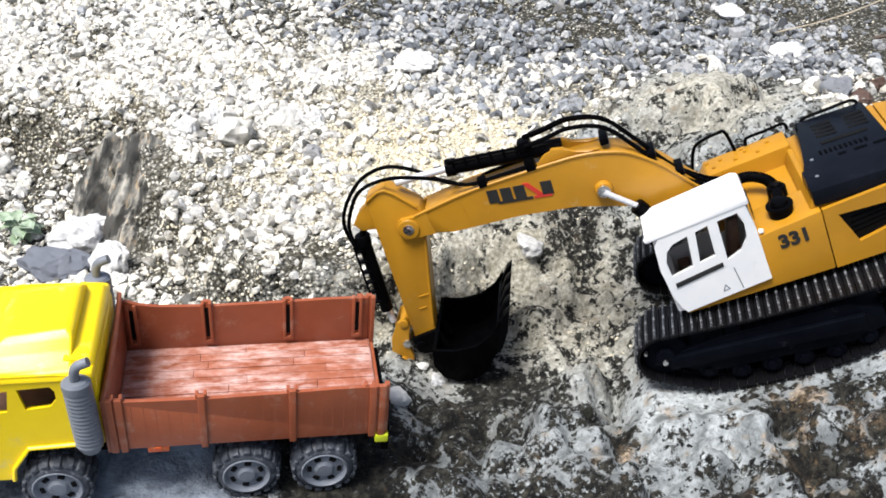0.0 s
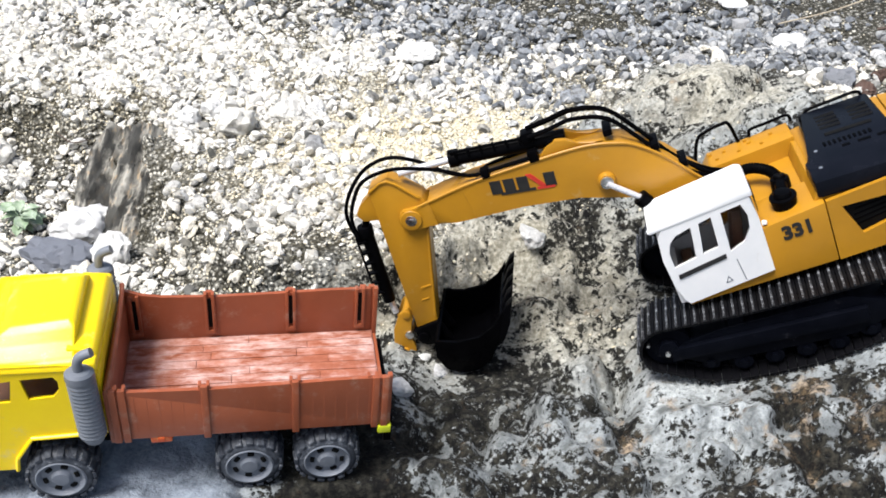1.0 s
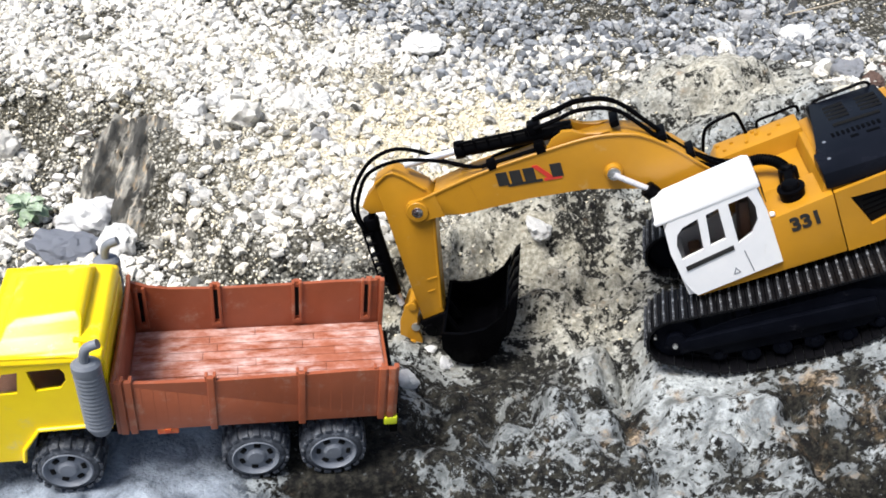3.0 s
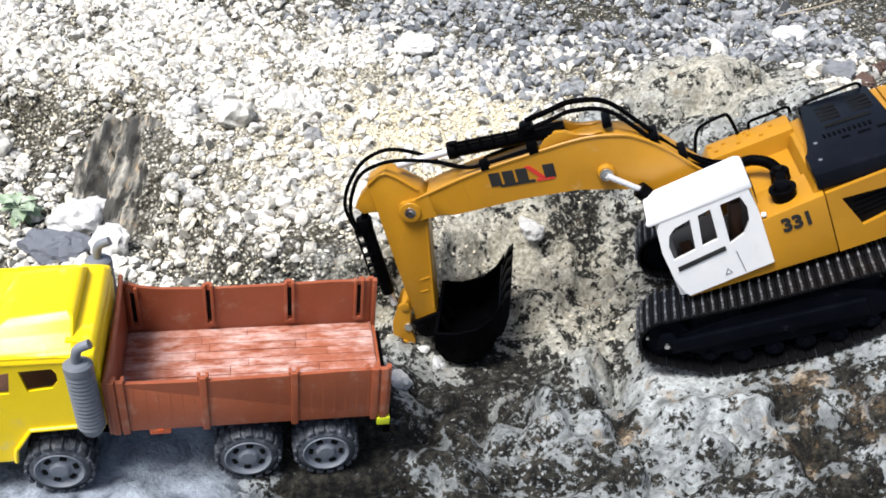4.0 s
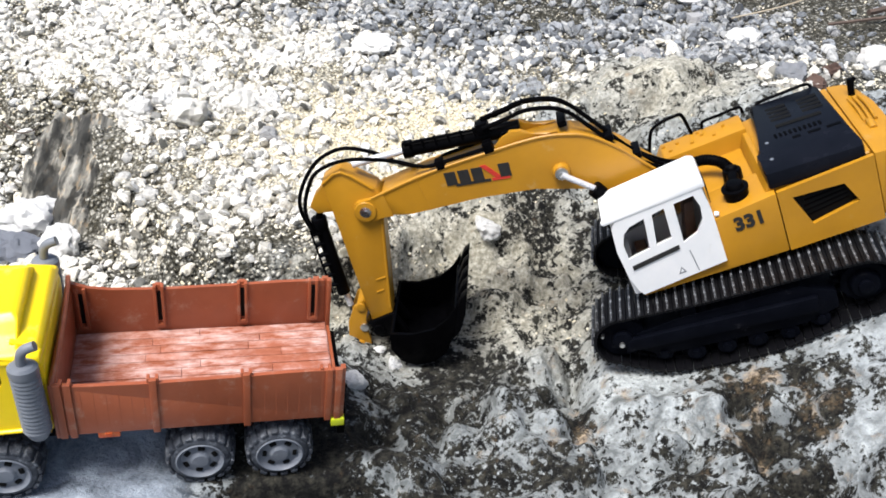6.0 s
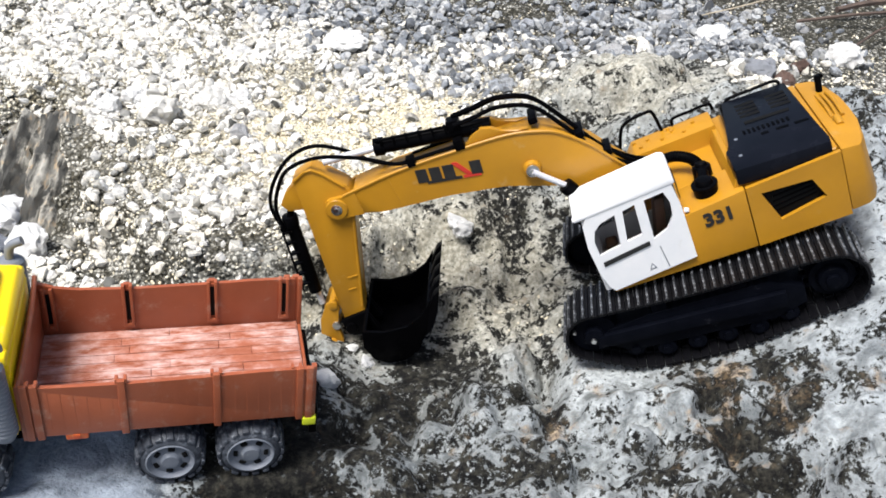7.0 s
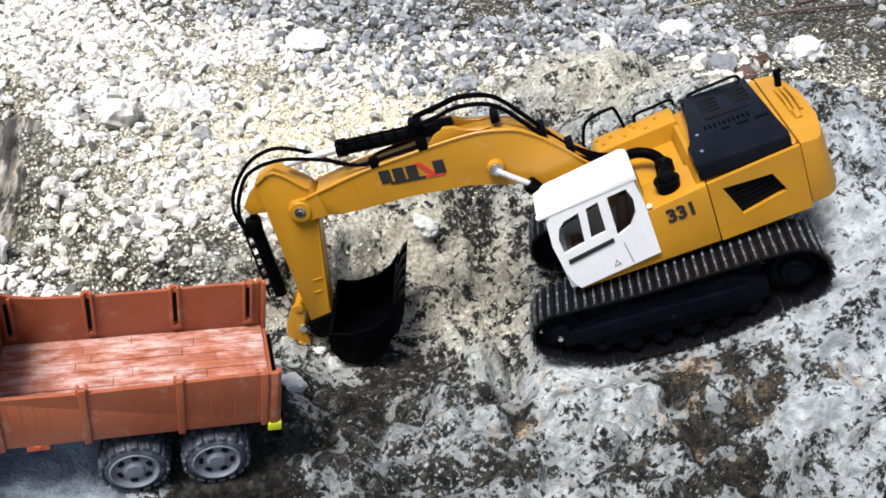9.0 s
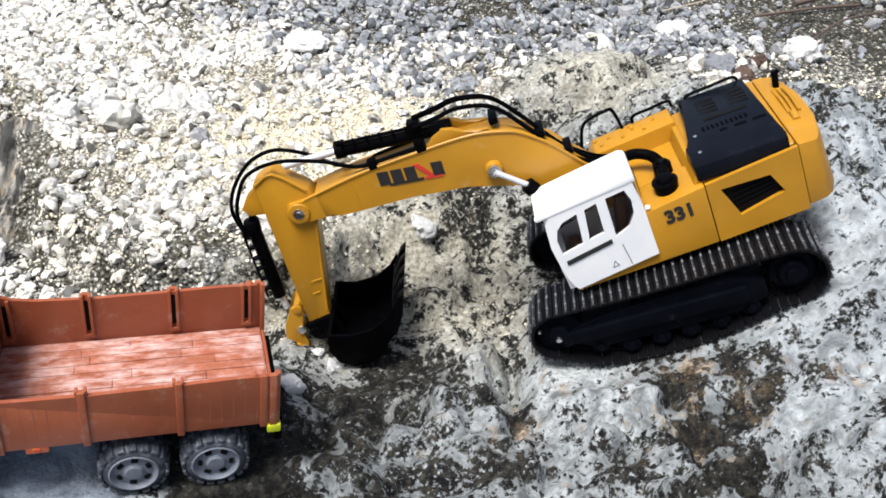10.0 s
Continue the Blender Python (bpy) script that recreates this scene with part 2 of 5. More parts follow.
def slab_material():
    m, nt, bsdf, co = start("streaked_standing_rock")
    mp = nt.nodes.new("ShaderNodeMapping")
    mp.inputs["Scale"].default_value = (0.2, 0.05, 0.12)
    nt.links.new(co, mp.inputs[0])
    streak = noise_node(nt, mp.outputs[0], 60, 9, 0.68, 0.2)
    col = mix(nt, ramp(nt, streak, 0.36, 0.64), (0.06, 0.056, 0.046), (0.36, 0.345, 0.30))
    col = mix(nt, calc(nt, "MULTIPLY", ramp(nt, noise_node(nt, co, 14, 5, 0.6), 0.54, 0.64), 0.6), col, (0.46, 0.33, 0.19))
    # black algae in large blots, placed by noise
    darkening = ramp(nt, noise_node(nt, co, 3.4, 8, 0.62, 0.4), 0.46, 0.53)
    col = mix(nt, calc(nt, "MULTIPLY", darkening, 0.9), col, (0.022, 0.022, 0.020))
    nt.links.new(col, bsdf.inputs["Base Color"])
    bsdf.inputs["Roughness"].default_value = 0.85
    bumped(nt, bsdf, streak, 0.6, 0.004)
    return m


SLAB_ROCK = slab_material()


# ------------------------------------------------------------------ mesh helpers (local units: millimetres)
def part(name, bm, material, parent=None, label="", m=None, smooth=32, unit=0.001):
    bmesh.ops.recalc_face_normals(bm, faces=bm.faces[:])
    me = bpy.data.meshes.new(name)
    bm.to_mesh(me)
    bm.free()
    me.transform(Matrix.Scale(unit, 4))
    me.materials.append(material)
    me.shade_smooth()
    me.set_sharp_from_angle(angle=radians(smooth))
    ob = new(name, me)
    ob.parent = parent
    if m is not None:
        ob.matrix_basis = m
    return tagged(ob, label)


def soften(bm, b, seg=2):
    if b:
        bmesh.ops.bevel(bm, geom=bm.edges[:], offset=b, segments=seg, profile=0.6, affect="EDGES", clamp_overlap=True)
    return bm


def box(x0, x1, y0, y1, z0, z1, b=0.0):
    bm = bmesh.new()
    bmesh.ops.create_cube(bm, size=1)
    for v in bm.verts:
        v.co = ((x0 + x1) / 2 + v.co.x * (x1 - x0), (y0 + y1) / 2 + v.co.y * (y1 - y0), (z0 + z1) / 2 + v.co.z * (z1 - z0))
    return soften(bm, b)


def prism(pts, y0, y1, b=0.0):
    """A side outline of (x, z) corners, swept from y0 to y1."""
    bm = bmesh.new()
    ring = [[bm.verts.new((x, y, z)) for x, z in pts] for y in (y0, y1)]
    bm.faces.new(ring[0])
    bm.faces.new(ring[1][::-1])
    n = len(pts)
    for i in range(n):
        bm.faces.new((ring[0][i], ring[1][i], ring[1][(i + 1) % n], ring[0][(i + 1) % n]))
    return soften(bm, b)


def plan(pts, z0, z1, b=0.0):
    """A plan outline of (x, y) corners, raised from z0 to z1."""
    bm = bmesh.new()
    ring = [[bm.verts.new((x, y, z)) for x, y in pts] for z in (z0, z1)]
    bm.faces.new(ring[0])
    bm.faces.new(ring[1][::-1])
    n = len(pts)
    for i in range(n):
        bm.faces.new((ring[0][i], ring[1][i], ring[1][(i + 1) % n], ring[0][(i + 1) % n]))
    return soften(bm, b)


def rod(p, q, r, r2=None, seg=20, b=0.0):
    p, q = Vector(p), Vector(q)
    bm = bmesh.new()
    bmesh.ops.create_cone(bm, cap_ends=True, segments=seg, radius1=r, radius2=r if r2 is None else r2, depth=(q - p).length)
    m = Matrix.Translation((p + q) / 2) @ (q - p).to_track_quat("Z", "Y").to_matrix().to_4x4()
    bmesh.ops.transform(bm, matrix=m, verts=bm.verts[:])
    if b:
        rim = [e for e in bm.edges if any(len(f.verts) > 4 for f in e.link_faces)]
        bmesh.ops.bevel(bm, geom=rim, offset=b, segments=2, profile=0.6, affect="EDGES")
    return bm


def curve(pts, n=8):
    p = [Vector(v) for v in pts]
    p = [2 * p[0] - p[1], *p, 2 * p[-1] - p[-2]]
    out = []
    for i in range(1, len(p) - 2):
        for k in range(n):
            t = k / n
            out.append(0.5 * (2 * p[i] + (p[i + 1] - p[i - 1]) * t + (2 * p[i - 1] - 5 * p[i] + 4 * p[i + 1] - p[i + 2]) * t * t
                              + (3 * p[i] - p[i - 1] - 3 * p[i + 1] + p[i + 2]) * t ** 3))
    return out + [p[-2]]


def tube(pts, r, seg=8, n=8, rib=0.0):
    path = curve(pts, n) if n > 1 else [Vector(v) for v in pts]
    bm, rings, side = bmesh.new(), [], Vector((0.13, 1, 0.07)).normalized()
    for i, c in enumerate(path):
        d = (path[min(i + 1, len(path) - 1)] - path[max(i - 1, 0)]).normalized()
        a = d.cross(side).normalized()
        side = a.cross(d).normalized()
        rr = r * (1 - rib * (i % 2))
        rings.append([bm.verts.new(c + (a * math.cos(2 * math.pi * k / seg) + side * math.sin(2 * math.pi * k / seg)) * rr) for k in range(seg)])
    for u, v in zip(rings, rings[1:]):
        for k in range(seg):
            bm.faces.new((u[k], u[(k + 1) % seg], v[(k + 1) % seg], v[k]))
    bm.faces.new(rings[0][::-1])
    bm.faces.new(rings[-1])
    return bm


def holed(outer, holes, y0, y1):
    """A plate with real openings, from an outline and hole outlines of (x, z)."""
    bm = bmesh.new()
    for loop in (outer, *holes):
        vs = [bm.verts.new((x, y0, z)) for x, z in loop]
        for i in range(len(vs)):
            bm.edges.new((vs[i], vs[(i + 1) % len(vs)]))
    bmesh.ops.triangle_fill(bm, use_beauty=True, use_dissolve=False, edges=bm.edges[:])
    made = bmesh.ops.extrude_face_region(bm, geom=bm.faces[:])
    for v in made["geom"]:
        if isinstance(v, bmesh.types.BMVert):
            v.co.y = y1
    return bm


def join(*bms):
    out = bmesh.new()
    for bm in bms:
        me = bpy.data.meshes.new("tmp")
        bm.to_mesh(me)
        bm.free()
        out.from_mesh(me)
        bpy.data.meshes.remove(me)
    return out


def arc(cx, cz, r, a0, a1, n):
    return [(cx + r * math.cos(radians(a0 + (a1 - a0) * i / n)), cz + r * math.sin(radians(a0 + (a1 - a0) * i / n))) for i in range(n + 1)]


def thing(name, m, label, category, group=""):
    ob = new(name)
    ob.empty_display_size = 0.02
    ob.matrix_basis = m
    return tagged(ob, label, category, group)


def written(text, size, depth, material, parent, m, name="number_print"):
    cu = bpy.data.curves.new("print", "FONT")
    cu.body, cu.size, cu.extrude, cu.offset = text, size, depth, size * 0.045
    cu.align_x, cu.align_y = "CENTER", "CENTER"
    tmp = new("print", cu)
    bpy.context.view_layer.update()
    me = bpy.data.meshes.new_from_object(tmp.evaluated_get(bpy.context.evaluated_depsgraph_get()))
    bpy.data.objects.remove(tmp)
    me.name = name
    me.materials.clear()
    me.materials.append(material)
    ob = new(name, me)
    ob.parent, ob.matrix_basis = parent, m
    return ob


# ------------------------------------------------------------------ the lie of the land
TRUCK = pose(-0.1219, 0.3840, 0.0, 1.795, 5.392, 8.976)
DIGGER = pose(0.2257, 0.4716, 0.0433, -3.621, -23.070, -4.206)
TRACKS = pose(0.2257, 0.4716, 0.0433, -1.696, -23.279, -9.096)
TABLE = np.random.RandomState(5).rand(256, 256)


def vnoise(x, y):
    xi, yi = np.floor(x).astype(int), np.floor(y).astype(int)
    u, v = x - xi, y - yi
    u, v = u * u * (3 - 2 * u), v * v * (3 - 2 * v)
    a, b = TABLE[xi & 255, yi & 255], TABLE[(xi + 1) & 255, yi & 255]
    c, d = TABLE[xi & 255, (yi + 1) & 255], TABLE[(xi + 1) & 255, (yi + 1) & 255]
    return (a * (1 - u) + b * u) * (1 - v) + (c * (1 - u) + d * u) * v - 0.5


def fbm(x, y, f, octaves=4, gain=0.5):
    s, a = 0 * x, 1.0
    for k in range(octaves):
        s, a = s + a * vnoise(x * f * 2 ** k + 17.3 * k, y * f * 2 ** k + 9.1 * k), a * gain
    return s


def step(a, b, v):
    t = np.clip((v - a) / (b - a), 0, 1)
    return t * t * (3 - 2 * t)


def inside(poly, x, y):
    """Signed distance to a polygon, positive inside."""
    d, odd = np.full(x.shape, 1e9), np.zeros(x.shape, bool)
    for (ax, ay), (bx, by) in zip(poly, poly[1:] + poly[:1]):
        t = np.clip(((x - ax) * (bx - ax) + (y - ay) * (by - ay)) / ((bx - ax) ** 2 + (by - ay) ** 2), 0, 1)
        d = np.minimum(d, np.hypot(x - ax - t * (bx - ax), y - ay - t * (by - ay)))
        odd ^= ((ay > y) != (by > y)) & (x < (bx - ax) * (y - ay) / (by - ay + 1e-12) + ax)
    return np.where(odd, d, -d)


TERRACE = [(-9, 0.98), (-0.48, 0.93), (-0.41, 0.92), (-0.35, 0.92), (-0.29, 0.90), (-0.25, 0.79), (-0.22, 0.69), (-0.17, 0.645),
           (-0.12, 0.615), (-0.06, 0.60), (0.0, 0.61), (0.05, 0.68), (0.1, 0.8), (9, 0.9), (9, 99), (-9, 99)]
ROCK = [(-9, -9), (-9, 0.5), (-0.45, 0.56), (-0.25, 0.57), (-0.10, 0.59), (-0.03, 0.63), (0.05, 0.70), (0.11, 0.76), (0.17, 0.88), (0.23, 0.925), (0.33, 0.91),
        (0.40, 0.83), (0.52, 0.77), (0.8, 0.72), (9, 0.7), (9, -9)]
LOW = [(-0.45, 0.70, -0.055), (-0.36, 0.73, -0.055), (-0.30, 0.66, -0.05), (-0.2, 0.58, -0.04), (-0.1, 0.56, -0.045), (-0.04, 0.55, -0.047), (0.02, 0.545, -0.05),
       (-0.4, 0.9, -0.05), (-0.3, 1.1, -0.04), (-0.02, 0.50, -0.035), (0.06, 0.50, -0.042), (0.10, 0.55, -0.035), (0.04, 0.42, -0.025), (0.0, 0.36, -0.012), (0.08, 0.34, -0.012),
       (0.0, 0.62, -0.028), (0.067, 0.654, -0.012), (0.1, 0.75, 0.0), (0.0, 0.9, 0.0), (0.25, 0.95, 0.012), (0.1, 1.1, 0.0), (0.4, 1.1, 0.0), (0.29, 0.85, 0.025),
       (0.38, 0.80, 0.035), (0.36, 0.70, 0.070), (0.40, 0.60, 0.085), (0.42, 0.48, 0.085), (0.55, 0.6, 0.075), (0.5, 0.40, 0.06), (0.32, 0.36, 0.045), (0.22, 0.34, 0.012),
       (0.14, 0.38, -0.014), (0.16, 0.30, -0.005), (0.3, 0.2, 0.02), (0.0, 0.2, -0.01), (-0.3, 0.25, 0.01), (-0.45, 0.45, 0.0), (-0.4, 0.58, -0.03), (0.6, 0.9, 0.02), (0.8, 0.5, 0.07)]


GULLY = [(0.222, 0.492), (0.226, 0.46), (0.222, 0.43), (0.229, 0.40), (0.237, 0.366), (0.25, 0.33), (0.26, 0.29)]


def near_line(line, x, y):
    d = np.full(x.shape, 1e9)
    for (ax, ay), (bx, by) in zip(line, line[1:]):
        t = np.clip(((x - ax) * (bx - ax) + (y - ay) * (by - ay)) / ((bx - ax) ** 2 + (by - ay) ** 2), 0, 1)
        d = np.minimum(d, np.hypot(x - ax - t * (bx - ax), y - ay - t * (by - ay)))
    return d


def local(m, x, y):
    """Plan coordinates along a tilted thing, and the height of its own zero plane there."""
    ax, ay, o = m.col[0], m.col[1], m.translation
    det = ax[0] * ay[1] - ay[0] * ax[1]
    u = ((x - o.x) * ay[1] - (y - o.y) * ay[0]) / det
    v = ((y - o.y) * ax[0] - (x - o.x) * ax[1]) / det
    return u, v, o.z + u * ax[2] + v * ay[2]


def patchy(x, y):
    """Where loose stones lie thick (1), and where dark grit shows between them (0)."""
    return step(-0.23, 0.08, fbm(x + 2, y + 1, 11, 5, 0.6) + 0.25 * np.exp(-(x ** 2 / 0.05 + (y - 0.78) ** 2 / 0.02)))


def greyness(x, y):
    return step(-0.05, 0.25, x * 0.8 + 0.1 + (y - 1.0) * 0.9 + 0.25 * fbm(x, y, 6, 3)) * step(0.84, 0.95, y + 0.2 * fbm(x, y, 9, 2))


def land(x, y, rough=True):
    """Height of the ground, and the cover at each place."""
    num, den = 0 * x, 0 * x
    for px, py, pz in LOW:
        w = 1 / ((x - px) ** 2 + (y - py) ** 2 + 0.0009) ** 2
        num, den = num + w * pz, den + w
    z = num / den
    wob = 0.03 * fbm(x, y, 14, 3)
    t = inside(TERRACE, x, y) + wob
    width = 0.035 + 0.11 * np.exp(-((x + 0.32) ** 2 + (y - 0.82) ** 2) / 0.006)
    m = step(-width, 0.004, t)
    top = 0.006 * fbm(x, y, 5, 2)
    z = z + (np.maximum(top, z) - z) * m
    rock = step(-0.02, 0.02, inside(ROCK, x, y) + 0.06 * fbm(x + 3, y, 18, 3))
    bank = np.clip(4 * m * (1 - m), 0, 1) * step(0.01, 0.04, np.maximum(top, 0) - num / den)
    if rough:
        crag = fbm(x, y, 11, 6, 0.55)
        calm = 1 - 0.6 * np.exp(-((x - 0.28) ** 2 / 0.012 + (y - 0.87) ** 2 / 0.005))
        ridge = 0.5 - np.abs(fbm(x + 5, y + 2, 9, 4, 0.5)) * 2
        z = z + rock * calm * (0.012 * crag + 0.006 * ridge + 0.060 * np.abs(vnoise(x * 13 + 4, y * 13)) + 0.042 * np.abs(vnoise(x * 29, y * 29 + 7)) + 0.018 * np.abs(vnoise(x * 67 + 2, y * 67)) - 0.022 + 0.008 * fbm(x + 1, y, 60, 5, 0.6))
        z = z + 0.014 * np.exp(-((x - 0.265) ** 2 / 0.006 + (y - 0.875) ** 2 / 0.0025)) * (1 + fbm(x, y, 30, 3))
        z = z + bank * 0.035 * fbm(x, y, 28, 4, 0.6)
        z = z + (1 - rock) * 0.006 * fbm(x, y, 40, 3)
        z = z + 0.0016 * fbm(x, y, 190, 2)
        z = z + rock * 0.010 * step(-0.1, 0.25, fbm(x + 7, y + 3, 24, 3))
        z = z - 0.020 * np.exp(-((near_line(GULLY, x, y) + 0.012 * fbm(x, y, 50, 3)) / 0.015) ** 2)
    # the truck's slab and the rock under the tracks
    u, v, h = local(TRUCK, x, y)
    on = step(0.035, 0.0, np.maximum(np.abs(u + 0.045) - 0.13, np.abs(v - 0.042) - 0.05))
    z = z + (h - 0.0006 + 0.0012 * fbm(x, y, 60, 3) - z) * on
    slab = step(0.02, -0.01, np.maximum(np.abs(u + 0.10) - 0.105, np.abs(v - 0.02) - 0.085) + 0.05 * fbm(x, y, 22, 3)) * step(0.0, -0.01, (u - 0.005) + 0.5 * (v - 0.0))
    z = z - 0.045 * step(-0.004, 0.012, u) * step(-0.004, -0.018, v) * step(0.14, 0.09, u)
    u, v, h = local(TRACKS @ pose(0, 0, -0.0368), x, y)
    lift = 0.30 * np.maximum(np.abs(u + 0.015) - 0.04, 0)
    on = step(0.03, 0.0, np.maximum(np.abs(u) - 0.10, np.abs(v - 0.072) - 0.078))
    z = z + (h + lift - 0.001 + 0.002 * fbm(x, y, 60, 3) - z) * on
    pit = step(0.03, 0.0, np.hypot((x - 0.025) * 0.9, y - 0.55) - 0.035)
    z = z + (np.minimum(z, -0.0455 + 0.003 * fbm(x, y, 70, 3)) - z) * pit
    return z, rock, bank, m, slab


# ------------------------------------------------------------------ ground: one sheet out to the horizon
def spread(lo, hi, fine, far):
    mid = list(np.arange(lo, hi + fine / 2, fine))
    out, s = [], fine
    a = lo
    while a > -far:
        s *= 1.35
        a -= s
        out.append(a)
    up, s, a = [], fine, mid[-1]
    while a < far:
        s *= 1.35
        a += s
        up.append(a)
    return np.array(out[::-1] + mid + up)


gx, gy = spread(-0.72, 0.78, 0.0026, 400), spread(0.24, 1.36, 0.0026, 400)
X, Y = np.meshgrid(gx, gy)
Z, rock_m, bank_m, terrace_m, slab_m = land(X, Y)
near = step(6, 2, np.hypot(X, Y))
Z = Z * near
nx, ny = len(gx), len(gy)
ground_me = bpy.data.meshes.new("ground")
ids = np.arange(nx * ny).reshape(ny, nx)
quads = np.stack([ids[:-1, :-1], ids[:-1, 1:], ids[1:, 1:], ids[1:, :-1]], -1).reshape(-1, 4)


def fill(me, verts, faces):
    k = faces.shape[1]
    me.vertices.add(len(verts))
    me.vertices.foreach_set("co", np.ascontiguousarray(verts, np.float32).ravel())
    me.loops.add(faces.size)
    me.loops.foreach_set("vertex_index", np.ascontiguousarray(faces, np.int32).ravel())
    me.polygons.add(len(faces))
    me.polygons.foreach_set("loop_start", np.arange(0, faces.size, k, dtype=np.int32))
    me.update(calc_edges=True)
    me.validate()


fill(ground_me, np.stack([X, Y, Z], -1).reshape(-1, 3), quads)
ground_me.shade_smooth()
sand_m = np.clip(np.exp(-((X - 0.0) ** 2 / 0.03 + (Y - 0.80) ** 2 / 0.012)) * 1.3 + 0.45 * np.exp(-((X + 0.25) ** 2 / 0.05 + (Y - 0.98) ** 2 / 0.01)), 0, 1)
# dark soil patches, with shade painted into the rock's crevice and the bank hollow
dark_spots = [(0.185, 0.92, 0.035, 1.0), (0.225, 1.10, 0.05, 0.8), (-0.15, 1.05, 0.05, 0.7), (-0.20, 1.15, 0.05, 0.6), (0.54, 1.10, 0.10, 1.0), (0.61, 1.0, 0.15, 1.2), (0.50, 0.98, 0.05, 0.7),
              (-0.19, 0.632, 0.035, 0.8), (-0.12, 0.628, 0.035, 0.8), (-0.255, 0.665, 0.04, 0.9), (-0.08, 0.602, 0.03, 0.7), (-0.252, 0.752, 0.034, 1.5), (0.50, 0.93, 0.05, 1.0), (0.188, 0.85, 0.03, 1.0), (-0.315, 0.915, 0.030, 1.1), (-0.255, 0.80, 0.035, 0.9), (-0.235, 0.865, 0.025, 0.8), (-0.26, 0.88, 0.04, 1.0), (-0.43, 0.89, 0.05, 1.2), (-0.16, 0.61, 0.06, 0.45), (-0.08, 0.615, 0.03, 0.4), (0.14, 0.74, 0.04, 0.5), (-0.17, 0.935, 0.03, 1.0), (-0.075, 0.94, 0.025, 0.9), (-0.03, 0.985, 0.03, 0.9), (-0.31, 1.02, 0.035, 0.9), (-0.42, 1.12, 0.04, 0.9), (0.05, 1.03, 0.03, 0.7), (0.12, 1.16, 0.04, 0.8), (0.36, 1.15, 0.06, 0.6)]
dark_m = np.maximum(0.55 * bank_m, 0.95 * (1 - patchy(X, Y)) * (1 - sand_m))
dark_m = np.maximum(dark_m, 0.75 * greyness(X, Y))
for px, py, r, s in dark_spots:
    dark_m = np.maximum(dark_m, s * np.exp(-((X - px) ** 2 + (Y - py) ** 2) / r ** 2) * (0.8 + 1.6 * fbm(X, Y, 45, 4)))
# algae, plus painted shade: under the truck's tail, beside the bucket, in the gully
algae_shade_m = np.zeros_like(X)
for px, py, r, s in [(0.228, 0.478, 0.014, 1.2), (0.224, 0.445, 0.018, 1.6), (0.228, 0.405, 0.020, 1.7), (0.240, 0.365, 0.024, 1.7), (0.262, 0.409, 0.018, 1.1), (0.258, 0.44, 0.014, 0.9),
                     (0.040, 0.515, 0.032, 1.6), (0.0, 0.475, 0.038, 1.3), (-0.03, 0.41, 0.040, 1.0), (0.093, 0.475, 0.012, 0.9), (0.117, 0.462, 0.014, 1.1), (0.12, 0.664, 0.035, 0.6),
                     (0.154, 0.66, 0.028, 0.6), (-0.075, 0.375, 0.034, 3.0), (-0.045, 0.385, 0.028, 1.8), (-0.06, 0.42, 0.05, 2.0), (0.04, 0.36, 0.04, 0.8), (0.10, 0.40, 0.022, 0.9),
                     (0.044, 0.567, 0.04, 0.5), (0.175, 0.385, 0.02, 0.8), (0.205, 0.345, 0.02, 0.8), (0.33, 0.36, 0.018, 0.9)]:
    algae_shade_m = np.maximum(algae_shade_m, s * np.exp(-((X - px) ** 2 + (Y - py) ** 2) / r ** 2))
pale_m = np.zeros_like(X)
for px, py, r, s in [(0.101, 0.508, 0.026, 0.9), (0.145, 0.478, 0.026, 1.1), (0.19, 0.438, 0.024, 1.1), (0.285, 0.375, 0.032, 1.1), (0.36, 0.50, 0.10, 1.0), (0.285, 0.485, 0.03, 0.9),
                     (0.27, 0.84, 0.06, 0.7), (0.014, 0.633, 0.035, 1.1), (0.075, 0.628, 0.045, 0.9), (-0.01, 0.61, 0.03, 0.9), (0.135, 0.36, 0.022, 0.7), (0.16, 0.42, 0.016, 0.7)]:
    pale_m = np.maximum(pale_m, s * np.exp(-((X - px) ** 2 + (Y - py) ** 2) / r ** 2))
ochre_m = np.zeros_like(X)
for px, py, r, s in [(0.121, 0.445, 0.014, 1.2), (0.155, 0.474, 0.010, 1.1), (0.237, 0.455, 0.016, 1.2), (0.265, 0.415, 0.022, 1.0), (0.10, 0.43, 0.014, 0.9), (0.315, 0.40, 0.016, 0.9), (0.22, 0.42, 0.03, 0.7)]:
    ochre_m = np.maximum(ochre_m, s * np.exp(-((X - px) ** 2 + (Y - py) ** 2) / r ** 2))
algae_shade_m = algae_shade_m - 0.8 * pale_m
